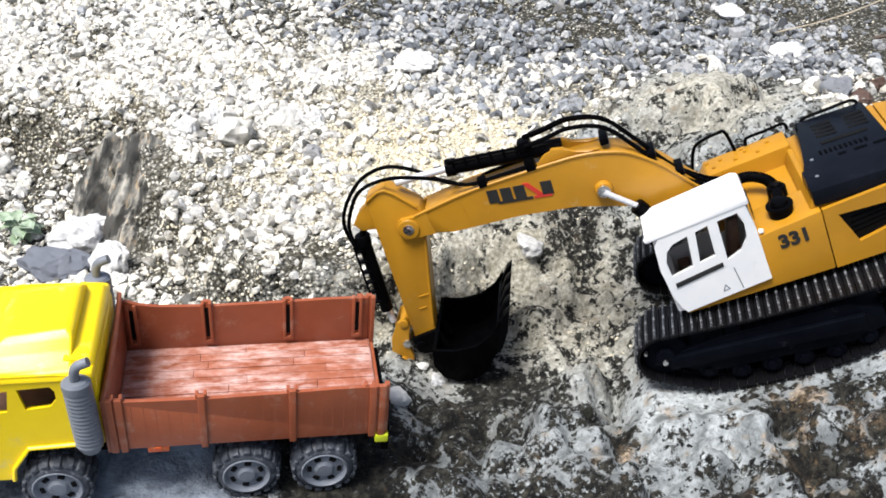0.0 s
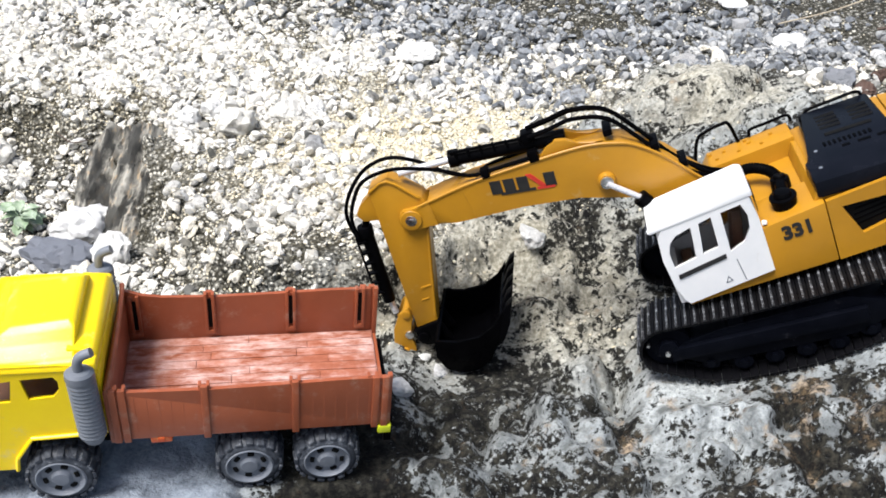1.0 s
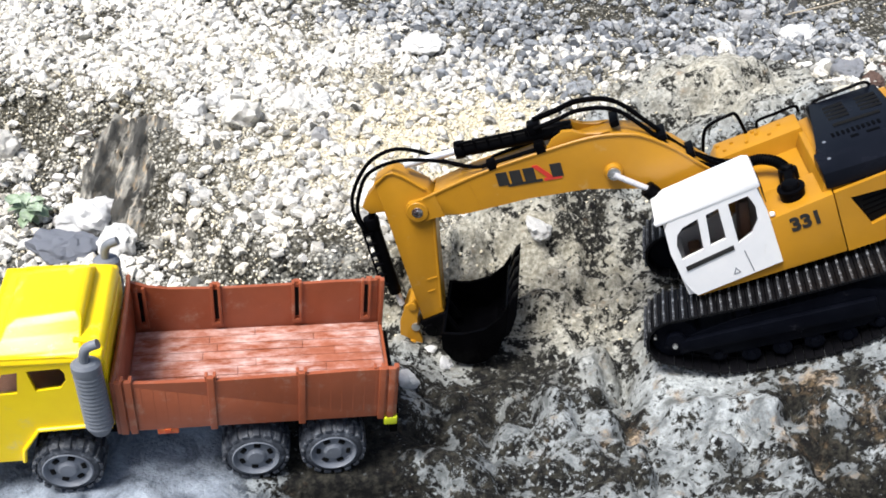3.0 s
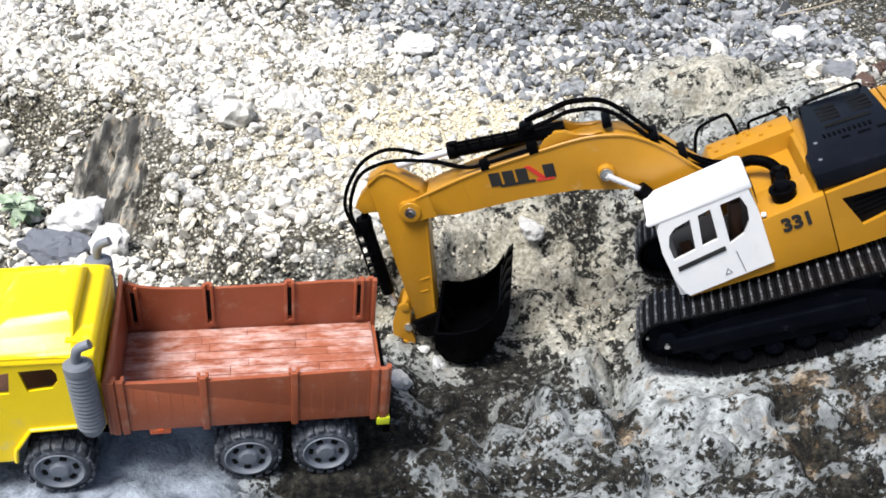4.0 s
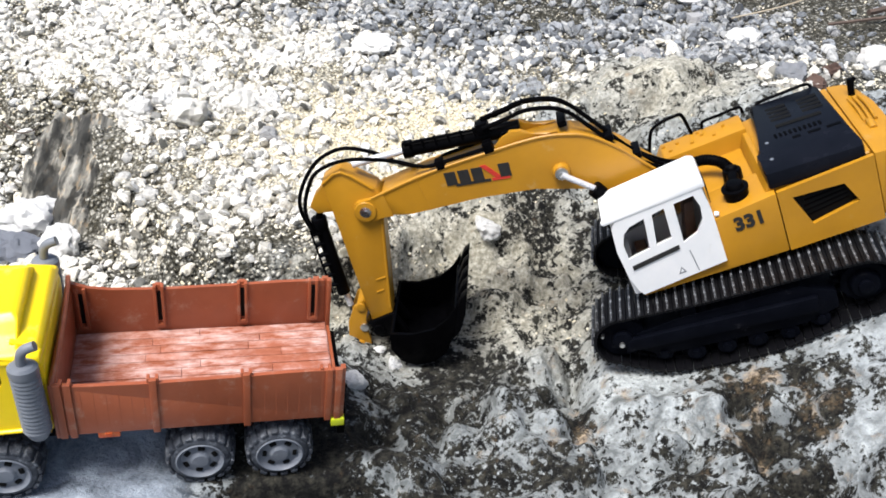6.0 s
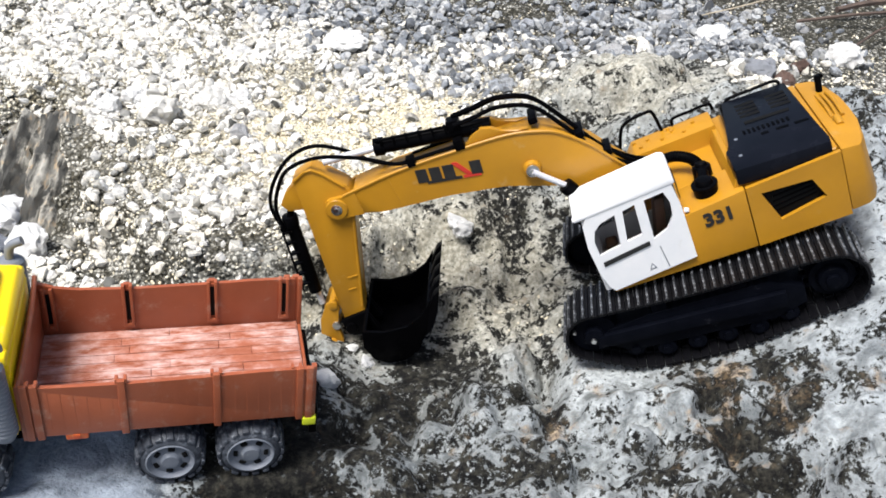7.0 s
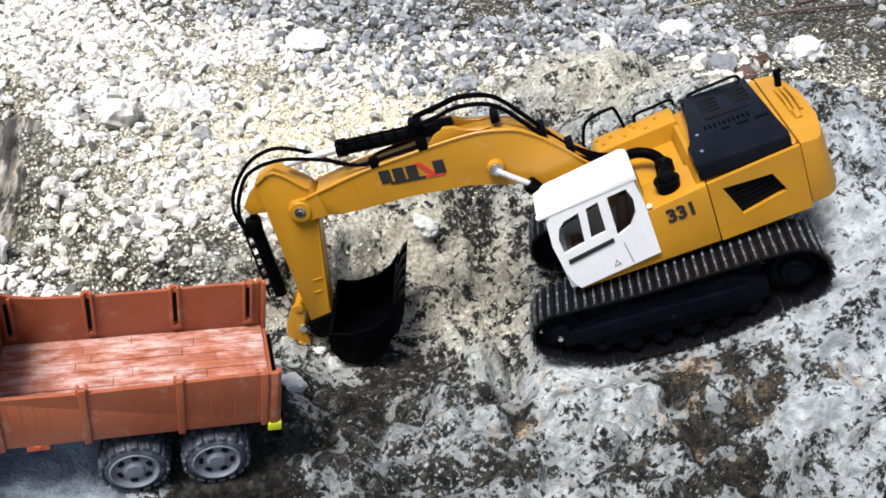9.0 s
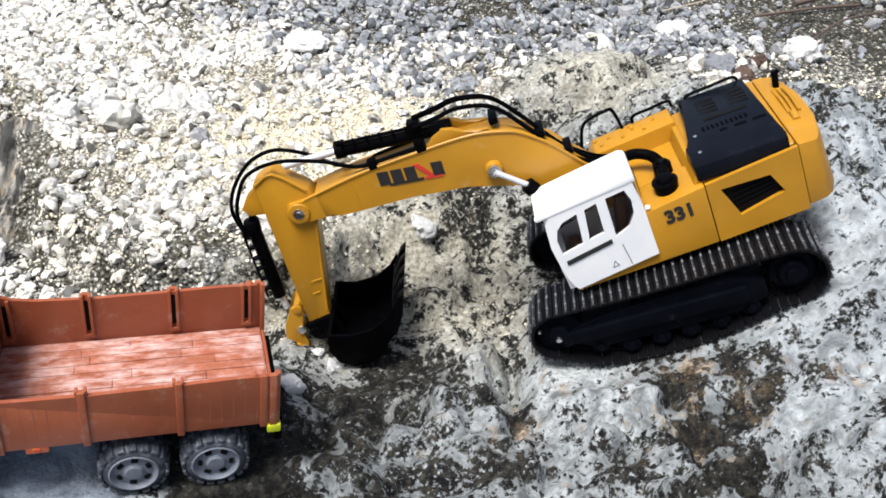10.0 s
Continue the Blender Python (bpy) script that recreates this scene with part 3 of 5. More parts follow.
for key, arr in (("rock", rock_m), ("sand", sand_m), ("dark", np.clip(dark_m, 0, 1)), ("darkening", algae_shade_m), ("slab", slab_m), ("ochre", ochre_m), ("bleach", np.clip(0.15 * np.exp(-((X - 0.28) ** 2 / 0.010 + (Y - 0.885) ** 2 / 0.003)) + 0.9 * np.exp(-((X - 0.40) ** 2 / 0.014 + (Y - 0.50) ** 2 / 0.06)), 0, 1)), ("warm", np.clip(1.0 * np.exp(-((X + 0.02) ** 2 / 0.004 + (Y - 0.60) ** 2 / 0.002)) + 1.2 * np.exp(-((X - 0.08) ** 2 / 0.012 + (Y - 0.61) ** 2 / 0.008)) + 1.1 * np.exp(-((X - 0.27) ** 2 / 0.012 + (Y - 0.85) ** 2 / 0.006)), 0, 1))):
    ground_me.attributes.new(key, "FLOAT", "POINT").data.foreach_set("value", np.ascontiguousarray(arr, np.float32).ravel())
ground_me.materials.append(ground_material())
ground = tagged(new("ground", ground_me), "pale weathered limestone ground with black algae, painted-in shade and gravel", "ground", kind="structure")


# ------------------------------------------------------------------ toy excavator (x to its rear, y away from the cab side)
digger = thing("toy_excavator", DIGGER, "ochre yellow toy excavator with white cab, digging arm lowered", "toy excavator")
SLEW = DIGGER.inverted() @ TRACKS
MID = 72


def track_path():
    """The loop of the track in its side plane, evenly spaced."""
    pts = [Vector((x, 0, z)) for x, z in arc(-80, 2, 20, 95, 250, 12) + [(-62, -31), (-45, -35.5), (-15, -36.5), (18, -35), (45, -29), (66, -23)] + arc(80, 1, 22.5, 285, 445, 14)
           + [(60, 23.5), (20, 21.5), (-20, 20.5), (-60, 21.5)]]
    pts.append(pts[0])
    seg = [(b - a).length for a, b in zip(pts, pts[1:])]
    n = 72
    total, out, i, done = sum(seg), [], 0, 0.0
    for k in range(n):
        s = total * k / n
        while done + seg[i] < s:
            done += seg[i]
            i += 1
        d = (pts[i + 1] - pts[i]).normalized()
        out.append((pts[i] + d * (s - done), d))
    return out, total / n


LOOP, PITCH = track_path()


def shoe_mesh():
    bm = join(box(-PITCH * 0.46, PITCH * 0.46, -18, 18, -2.2, -0.2, 0.3), box(-0.75, 0.75, -18.6, 18.6, -0.1, 1.7, 0.25), box(-2.4, 2.4, -5, 5, -4.2, -2.0))
    bmesh.ops.recalc_face_normals(bm, faces=bm.faces[:])
    me = bpy.data.meshes.new("track_shoe")
    bm.to_mesh(me)
    bm.free()
    me.transform(Matrix.Scale(0.001, 4))
    me.materials.append(TRACK_BLACK)
    me.materials.append(WORN_GLINT_BLACK)
    for p in me.polygons:
        p.material_index = int(p.center.z > 0.00015)
    return me


SHOE = shoe_mesh()


def crawler(y, out):
    """One crawler: frame, wheels and the shoes of its track; out is the side that shows its outer face."""
    c, s = y, out
    body = prism([(-74, -10), (-58, -20), (40, -20), (62, -12), (62, 2), (40, 12), (-40, 8), (-70, 3)], c - 13, c + 13, 1.5)
    fr = part("track_frame", body, FRAME_BLACK, digger, m=SLEW)
    part("side_rail", prism([(-80, -8), (50, -9), (50, 3), (-76, 2)], c + s * 13, c + s * 17.5, 1.2), FRAME_BLACK, fr)
    part("front_idler", join(rod((-80, c - 12, 2), (-80, c + 12, 2), 16, b=1), rod((-80, c + s * 11, 2), (-80, c + s * 17, 2), 7, b=1)), FRAME_BLACK, fr)
    part("axle_bolt", join(rod((-81, c + s * 15, 0), (-81, c + s * 18.6, 0), 2.4, 1.8, 12), rod((-92, c + s * 14, 10), (-92, c + s * 17.6, 10), 1.4, 1.0, 10)), SILVER, fr, "silver axle bolt")
    teeth = [rod((80, c - 9, 1), (80, c + 9, 1), 15, b=1), rod((80, c + s * 8, 1), (80, c + s * 14, 1), 11, 9, b=1), rod((80, c + s * 13, 1), (80, c + s * 16.5, 1), 5, b=0.6)]
    for k in range(14):
        a = 2 * math.pi * k / 14
        t = box(14, 19, c - 3, c + 3, -1.6, 1.6, 0.4)
        bmesh.ops.rotate(t, cent=(0, 0, 0), matrix=Matrix.Rotation(a, 3, "Y"), verts=t.verts[:])
        bmesh.ops.translate(t, vec=(80, 0, 1), verts=t.verts[:])
        teeth.append(t)
    part("drive_sprocket", join(*teeth), FRAME_BLACK, fr)
    for k in range(6):
        x = -56 + 21 * k
        z = -25 if 0 < k < 5 else -19
        part("road_roller", join(rod((x, c - 12, z), (x, c + 12, z), 6.5, b=0.8), rod((x, c + s * 12, z), (x, c + s * 14.5, z), 3)), FRAME_BLACK, fr)
    for x in (-32, 22):
        part("carrier_roller", join(rod((x, c - 11, 14), (x, c + 11, 14), 4.5, b=0.6), box(x - 5, x + 5, c + s * 10 - 2, c + s * 10 + 2, 6, 14, 0.5)), FRAME_BLACK, fr)
    track = part("crawler_track", join(*[box(x - 2, x + 2, c - 1.5, c + 1.5, 19.4, 20.6, 0.3) for x in (-50, 0, 40)]), TRACK_BLACK, digger, "black rubber crawler track with worn grousers", m=SLEW)
    for p, d in LOOP:
        ob = new("track_shoe", SHOE)
        ob.parent = track
        rot = Matrix((d, Vector((0, 1, 0)), -d.cross(Vector((0, 1, 0))))).transposed()
        out_way = (p - Vector((0, 0, -4)))
        if rot.col[2].dot(out_way) < 0:
            rot = Matrix((-d, Vector((0, 1, 0)), d.cross(Vector((0, 1, 0))))).transposed()
        ob.matrix_basis = Matrix.Translation((p + Vector((0, c, 0))) * 0.001) @ rot.to_4x4()


crawler(19, -1)
crawler(125, 1)
part("undercarriage", join(box(-45, 45, 36, 108, -12, 10, 4), rod((0, MID, 8), (0, MID, 27), 36, b=1.5, seg=40), box(-20, 20, 30, 114, -6, 6, 2)), FRAME_BLACK, digger, m=SLEW)

# upper works
front = part("deck", join(
    prism([(-56, 26), (43, 29), (43, 74.5), (2, 69), (2, 36), (-52, 33)], 20, 54, 1.2),
    prism([(-30, 27), (43, 29), (43, 70), (-4, 66), (-30, 50)], 54, 100, 1.0),
    prism([(-22, 27), (43, 29), (43, 83), (-16, 79), (-22, 70)], 100, 124, 1.6)), YELLOW, digger)
part("step_ridge", prism([(36, 70), (43.5, 70), (43.5, 80), (40, 80)], 26, 100, 0.8), YELLOW, front)
for x, y in ((-10, 108), (-4, 115), (6, 108), (14, 114), (22, 107), (30, 115), (12, 119), (-14, 117)):
    zt = 79.6 + (x + 16) * 0.066
    part("bolt", rod((x, y, zt - 1), (x, y, zt + 0.9), 1.6, 1.2, 8), YELLOW, front)
VENT = [(52, 68), (84, 67), (91, 51.5), (61, 44)]
rear = part("engine_housing", join(
    holed([(43.6, 29), (104, 32.5), (104, 80.5), (43.6, 74.6)], [VENT], 20, 23),
    prism([(43.6, 29), (104, 32.5), (104, 81), (70, 79), (43.6, 76)], 26, 124, 1.2)), YELLOW, digger, smooth=25)
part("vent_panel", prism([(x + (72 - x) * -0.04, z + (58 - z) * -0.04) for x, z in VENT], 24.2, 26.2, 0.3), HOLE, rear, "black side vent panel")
for k in range(5):
    part("vent_slat", prism([(56 + k, 48.5 + k * 4), (86 - k * 0.6, 54 + k * 3), (86 - k * 0.6, 54.8 + k * 3), (56 + k, 49.3 + k * 4)], 23.6, 25.0), BLACK, rear)
weight_plan = [(104.25, 20), (116, 21.5), (121, 25), (125, 34), (128, 54), (128.5, MID), (128, 90), (125, 110), (121, 119), (116, 122.5), (104.25, 124)]
cw = plan(weight_plan, 34.5, 81, 0)
for v in cw.verts:
    if v.co.z > 60:
        v.co.z += (112 - v.co.x) * 0.12
        if v.co.x > 118:
            v.co.x -= 3
    else:
        v.co.z += max(0, v.co.x - 108) * 0.08
soften(cw, 1.8)
weight = part("counterweight", cw, YELLOW, digger, smooth=28)
for k in range(3):
    part("grip_ridge", tube([(112 + k * 3.4, 62, 81), (112.5 + k * 3.4, 80, 82.2), (112 + k * 3.4, 98, 81)], 1.2, 8, 4), YELLOW, weight)
part("vent_stub", join(rod((116, 104, 79), (117, 105, 92), 2.3, b=0.4), rod((116.5, 104.5, 89), (120, 104.5, 92), 1.6)), BLACK, weight, "short black exhaust stub")
part("lifting_eye", rod((114, 52, 80), (114, 60, 82), 2.6, b=0.6), YELLOW, weight)

# engine hood
hood = part("engine_hood", join(
    plan([(50, 121), (98, 121), (101, 30), (101, 24), (40, 24), (40, 52), (47, 57)], 75, 87.6, 4.6)), HOOD_BLACK, digger, "satin black louvred engine hood", smooth=40)
for gxx in (57, 78):
    for k in range(4):
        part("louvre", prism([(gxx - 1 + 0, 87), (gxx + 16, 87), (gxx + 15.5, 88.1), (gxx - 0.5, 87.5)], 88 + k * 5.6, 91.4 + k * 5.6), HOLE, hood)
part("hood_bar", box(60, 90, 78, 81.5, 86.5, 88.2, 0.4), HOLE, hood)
for k in range(10):
    part("hood_rib", box(56 + k * 3.2, 57.8 + k * 3.2, 65, 70, 86.5, 88.2, 0.3), BLACK, hood)
for x, w in ((66, 5), (76, 8), (88, 9)):
    part("raised_mark", box(x, x + w, 57.5, 60.5, 86.5, 88.0, 0.2), BLACK, hood)
part("hood_bolt", join(rod((50, 62, 86), (50, 62, 88), 1.6, 1.2, 10), rod((48, 40, 86), (48, 40, 88), 1.6, 1.2, 10)), GREY, hood)

# rails, intake and ribbed hose
rail = part("handrail", tube([(-25, 116, 78), (-20, 119, 92), (-14, 120, 97), (0, 121, 99), (5, 121, 97), (8, 122, 80)], 1.3, 8, 6), BLACK, digger)
part("handrail", tube([(16, 122, 82), (18, 122, 87), (30, 122, 88), (44, 122, 89), (46, 122, 84)], 1.2, 8, 5), BLACK, digger)
part("handrail", tube([(56, 121, 83), (58, 122, 87.5), (76, 122, 89), (92, 122, 89.5), (95, 121, 84)], 1.2, 8, 5), BLACK, digger)
intake = part("air_intake", join(rod((21, 36, 68), (21, 36, 77), 7.6, 8.2, b=1), rod((21, 36, 77), (21, 36, 79), 8.8, b=0.6), rod((21, 36, 79), (21.4, 36, 82), 6.4, 5.2, b=0.8),
                                 rod((21.6, 41, 76.5), (23, 54, 77.5), 4.0, b=0.6)), BLACK, digger, "black air intake drum")
part("intake_elbow", join(rod((23, 56, 68), (23.6, 57.5, 80), 6.6, 6.2, b=1.2), rod((23.6, 57.5, 80), (23.8, 58, 82), 4.6, 3.8, b=0.6)), BLACK, digger)
part("ribbed_hose", tube([(23.5, 61, 77), (19, 70, 80), (10, 78, 81), (0, 81, 80), (-14, 79, 82)], 4.0, 12, 12, 0.16), BLACK, digger)

# cab
CAB_SIDE = [(-55, 29.5), (3, 37.5), (2.6, 78), (0, 98.5), (-58, 91.5), (-61.5, 86), (-63, 68), (-61, 45), (-58, 34)]
W1 = [(-57, 60.5), (-57.5, 72), (-55, 80), (-50, 84.5), (-39.5, 87.5), (-42, 64)]
W2 = [(-34, 88.5), (-25.5, 90.5), (-26.5, 67), (-37, 65)]
W3 = [(-19, 91.5), (-6, 93), (-3.5, 84), (-4.5, 74), (-10, 65.5), (-20, 61)]
cab = part("cab", holed(CAB_SIDE, [W1, W2, W3], 17, 19.5), WHITE, digger, "white cab with smoked side windows", smooth=30)
part("far_side_panel", holed(CAB_SIDE, [W1, W2, W3], 49, 51.5), WHITE, cab)
part("cab_roof", prism([(-66, 90.5), (-66, 93.5), (-56, 97), (-2, 103.5), (2, 102), (3, 97)], 16.4, 52, 1.6), WHITE, cab)
part("rear_panel", prism([(-2, 37), (3, 37.5), (2.6, 78), (0, 98.5), (-2, 98.3)], 19.5, 49), WHITE, cab)
part("front_panel", prism([(-61, 30), (-55, 29.5), (-55, 58), (-62.5, 58)], 19.5, 49, 0.6), WHITE, cab)
for y in (19.5, 46.5):
    part("windscreen_post", prism([(-62.5, 58), (-60, 58), (-58, 91), (-61.5, 88)], y, y + 2.5, 0.4), WHITE, cab)
part("cab_floor", box(-56, 2, 19.5, 49, 36, 38.5), BLACK, cab)
for n, w in (("window_pane", W1), ("window_pane", W2), ("window_pane", W3)):
    part(n, prism([(x * 1.0, z) for x, z in w], 18.2, 18.9), GLASS, cab, "dark smoked glass")
    part(n, prism([(x * 1.0, z) for x, z in w], 49.6, 50.3), GLASS, cab, "dark smoked glass")
part("windscreen", prism([(-61.3, 58), (-60.5, 58), (-58.8, 90), (-59.6, 90)], 22, 46.5), GLASS, cab, "dark smoked glass")
part("window_pane", box(3.3, 3.7, 24, 44, 80, 93), HOLE, cab)
part("handle_strip", prism([(-56.5, 54.5), (-23.5, 60.5), (-23.5, 57.2), (-56.5, 51)], 16.3, 17.2, 0.2), INK, cab, "dark strip under the windows")
part("door_seam", prism([(-18.2, 54), (-17.6, 54), (-15.6, 36.5), (-16.2, 36.5)], 16.75, 17.1), GREY, cab)
part("warning_mark", join(prism([(-29, 38), (-24, 38.6), (-26.4, 43.2)], 16.7, 17.1)), GREY, cab)
part("warning_mark", join(prism([(-27.9, 38.8), (-25.1, 39.1), (-26.4, 41.8)], 16.55, 16.8)), WHITE, cab)
part("cab_stud", rod((4, 22, 72), (6.4, 21, 72), 1.8, 1.4, 10), WHITE, cab)
part("cab_light", rod((-66.5, 19, 92), (-63, 19, 92), 1.6, b=0.3), WHITE, cab)
part("cab_seat", join(box(-34, -14, 25, 44, 38, 50, 2.5), prism([(-20, 48), (-12, 48), (-6, 84), (-13, 84)], 26, 43, 2.5), box(-52, -44, 28, 41, 38, 58, 1.5)), SEAT, cab, "brown plastic driver's seat and console")

# boom with forked tip
boom = part("boom", join(
    prism([(-206, 125), (-192, 121.5), (-143, 117), (-104, 110), (-67, 98), (-50, 86), (-24, 58), (-4, 48), (4, 58), (-11, 81), (-26, 99), (-40, 118), (-55, 133), (-67, 140),
           (-79, 144.3), (-91, 146), (-131, 147.5), (-172, 147), (-206, 144.5)], 60, 84, 1.6),
    prism([(-205, 124.8), (-213, 126), (-224, 126)] + arc(-222, 135, 9, 260, 110, 8) + [(-212, 142.5), (-205, 144.5)], 59.6, 63.4, 0.6),
    prism([(-205, 124.8), (-213, 126), (-224, 126)] + arc(-222, 135, 9, 260, 110, 8) + [(-212, 142.5), (-205, 144.5)], 80.6, 84.4, 0.6)), YELLOW, digger, "ochre yellow boom with printed side", smooth=30)
part("boom_edge", tube([(x, 60.2, z) for x, z in ((-214, 143), (-172, 147.2), (-131, 147.6), (-91, 146.2), (-67, 140), (-55, 133), (-40, 118), (-26, 99), (-10, 80))], 1.1, 6, 6), YELLOW, boom)
part("cylinder_bracket", join(prism([(-122, 146), (-113, 154), (-106, 156), (-99, 154), (-94, 149), (-76, 145)], 62, 66, 0.8), prism([(-122, 146), (-113, 154), (-106, 156), (-99, 154), (-94, 149), (-76, 145)], 78, 82, 0.8)), YELLOW, boom)
for y0, y1 in ((60, 55.5), (84, 88)):
    part("boom_boss", rod((-83, y0, 117), (-83, y1, 117), 6.5, 5.6, 24, 0.5), YELLOW, boom)
part("boom_pin", join(rod((-83, 54.6, 117), (-83, 89, 117), 4.6, seg=16, b=0.5), rod((-83, 53.6, 117), (-83, 55, 117), 2.2, seg=6)), SILVER, boom, "silver pin")
part("tip_boss", rod((-222, 59.8, 135), (-222, 58.4, 135), 8.2, 7.6, 24, 0.4), YELLOW, boom)
part("arm_pin", join(rod((-222, 58, 135), (-222, 86, 135), 4.2, seg=16, b=0.5), rod((-222, 57.2, 135), (-222, 58.4, 135), 2.0, seg=6)), SILVER, boom, "silver pin")
part("weld_joint", prism([(-178.4, 120), (-177.6, 120), (-178.6, 146), (-179.4, 146)], 59.75, 60.2), YELLOW, boom)
# maker's mark: plain slanted blocks and a small line under them
ux, uz = 0.985, -0.17
mark = []
for k in range(5):
    x0, z0 = -160 + 9.4 * k * ux, 134.2 + 9.4 * k * uz
    blk = [(x0, z0 - 0.6), (x0 + 7.6, z0 - 2.0), (x0 + 8.6, z0 + 8.2), (x0 + 1.0, z0 + 9.6)]
    if k == 3:
        blk = [(x0 - 1.5, z0 + 11), (x0 + 2.4, z0 + 10.4), (x0 + 10, z0 - 1.6), (x0 + 6, z0 - 1.2)]
    part("maker_mark", prism(blk, 59.5, 60.0), RED_INK if k == 3 else INK, boom)
part("maker_mark", prism([(-154, 131), (-130, 126.8), (-130, 128.8), (-154, 133)], 59.5, 60.0), INK, boom)
part("maker_mark", prism([(-129, 126.6), (-117, 124.5), (-117, 126.5), (-129, 128.6)], 59.5, 60.0), RED_INK, boom)
written("331", 13.5 * 0.001, 0.0002, INK, digger, Matrix.Translation((0.0235, 0.0197, 0.0605)) @ pose(0, 0, 0, 90, 0, 0) @ pose(0, 0, 0, 0, 0, 3))

# lift rams, arm ram, bucket ram
for y in (54, 90):
    ram = part("lift_cylinder", join(rod((-64, y, 97), (-48, y, 66), 4.8, b=0.8), rod((-66, y, 100), (-62, y, 93), 5.6, b=0.8)), BLACK, digger)
    part("piston_rod", rod((-83, y, 117), (-63, y, 97), 2.1), ROD, ram, "pale silver rod")
part("lift_hose", tube([(-60, 50, 92), (-66, 46, 84), (-64, 46, 72), (-54, 50, 62)], 1.6, 8, 6), BLACK, digger)
ram = part("arm_cylinder", join(rod((-180, MID, 164.5), (-100, MID, 152.5), 5.4, b=0.8), rod((-181, MID, 164.7), (-174, MID, 163.6), 6.4, b=0.6), rod((-110, 63, 152.5), (-110, 81, 152.5), 4)), BLACK, digger)
part("piston_rod", rod((-219, MID, 167), (-178, MID, 164), 2.6), ROD, ram, "pale silver rod")
part("guide_rail", rod((-178, 67, 171), (-122, 67, 163), 1.0, seg=8), BLACK, ram)
for k in range(7):
    x = -175 + k * 9
    part("hose_clip", box(x, x + 1.4, 65.8, 69, 166 - k * 1.3, 171.6 - k * 1.3, 0.3), BLACK, ram)
part("hose_block", box(-128, -119, 66, 76, 158, 166.5, 1.2), BLACK, ram)
part("boom_rail", join(rod((-166, 62, 151), (-120, 62, 150), 1.6, seg=8), box(-162, -156, 59, 66, 147, 154, 0.8), box(-127, -120, 59, 66, 147, 155, 0.8)), BLACK, digger)
ram = part("bucket_cylinder", join(rod((-262, MID, 132), (-272, MID, 70), 5.0, b=0.8), rod((-261, MID, 137), (-263, MID, 128), 5.8, b=0.8), rod((-253, MID, 147), (-261, MID, 136), 2.6)), BLACK, digger)
part("piston_rod", rod((-271, MID, 72), (-272, MID, 58), 2.4), ROD, ram, "pale silver rod")
part("guide_rail", rod((-269, 66, 132), (-278, 66, 76), 0.9, seg=8), BLACK, ram)
for k in range(6):
    z = 126 - k * 9
    part("hose_clip", box(-270 - k * 1.5, -263 - k * 1.5, 65.4, 71, z, z + 1.5, 0.3), BLACK, ram)

# hoses
for y, pts in ((80, [(-272, 125), (-272, 145), (-264, 160), (-250, 172), (-236, 177.5), (-221, 177), (-204, 167), (-186, 150), (-168, 143.5), (-157, 147.5), (-124, 148)]),
               (64, [(-268, 128), (-266, 146), (-257, 161), (-242, 174), (-219, 175), (-191, 164), (-172, 152), (-160, 150)])):
    part("hydraulic_hose", tube([(x, y if -200 < x < -120 or x > -255 else y + (72 - y) * 0.5, z) for x, z in pts], 1.45, 8, 8), BLACK, digger, "thin black hose")
for y, dz in ((66, -3), (72, 1.5), (78, -2)):
    part("hydraulic_hose", tube([(-123, y, 166 + dz), (-107, y, 167 + dz), (-90, y, 168 + dz), (-69, y, 160 + dz), (-53, y, 138 + dz), (-37, y, 112 + dz), (-17, y - 2, 92), (0, y, 84)], 1.7, 8, 12, 0.1), BLACK, digger, "thin black ribbed hose")
for x, z in ((-72, 148), (-46, 127), (-32, 108)):
    part("hose_guide", box(x - 3, x + 3, 63, 81, z - 2, z + 2.5, 0.8), BLACK, digger)

# arm, link and bucket
arm = part("arm", prism([(-243, 165.5), (-227, 169.5), (-209, 148), (-206, 137), (-214, 122), (-241, 49), (-243, 37), (-260, 38), (-256, 67), (-246, 139)], 63.6, 80.4, 0.8), YELLOW, digger, "ochre yellow dipper arm")
part("ram_lug", prism([(-243, 162), (-254, 156), (-261, 149), (-258, 142), (-244, 139)], 67, 77, 1.2), YELLOW, arm)
part("arm_rib", join(tube([(-243, 63.4, 164), (-227, 63.4, 168), (-211, 63.4, 148)], 1.0, 6, 3), tube([(-215, 63.4, 123), (-241, 63.4, 50)], 1.0, 6, 1)), YELLOW, arm)
part("cast_mark", join(box(-241, -233, 63.0, 63.8, 76, 77.5, 0.2), box(-245, -239, 63.0, 63.8, 66, 67.2, 0.2)), YELLOW, arm)
LINK = [(-257, 65), (-266, 62), (-276, 50), (-282, 36), (-283, 27), (-277, 21), (-269, 22), (-266, 30), (-266, 42), (-258, 54)]
for y in (60.2, 80.6):
    part("bucket_link", prism(LINK, y, y + 3.2, 0.8), YELLOW, digger)
part("link_pin", rod((-276, 58, 28), (-276, 86, 28), 4.4, b=0.6), YELLOW, digger)
part("link_pin", rod((-261, 59, 60), (-261, 85, 60), 3.6, b=0.5), YELLOW, digger)
part("link_pin", rod((-266, 58.6, 42), (-266, 85.4, 42), 3.4, b=0.5), SILVER, digger, "silver pin")
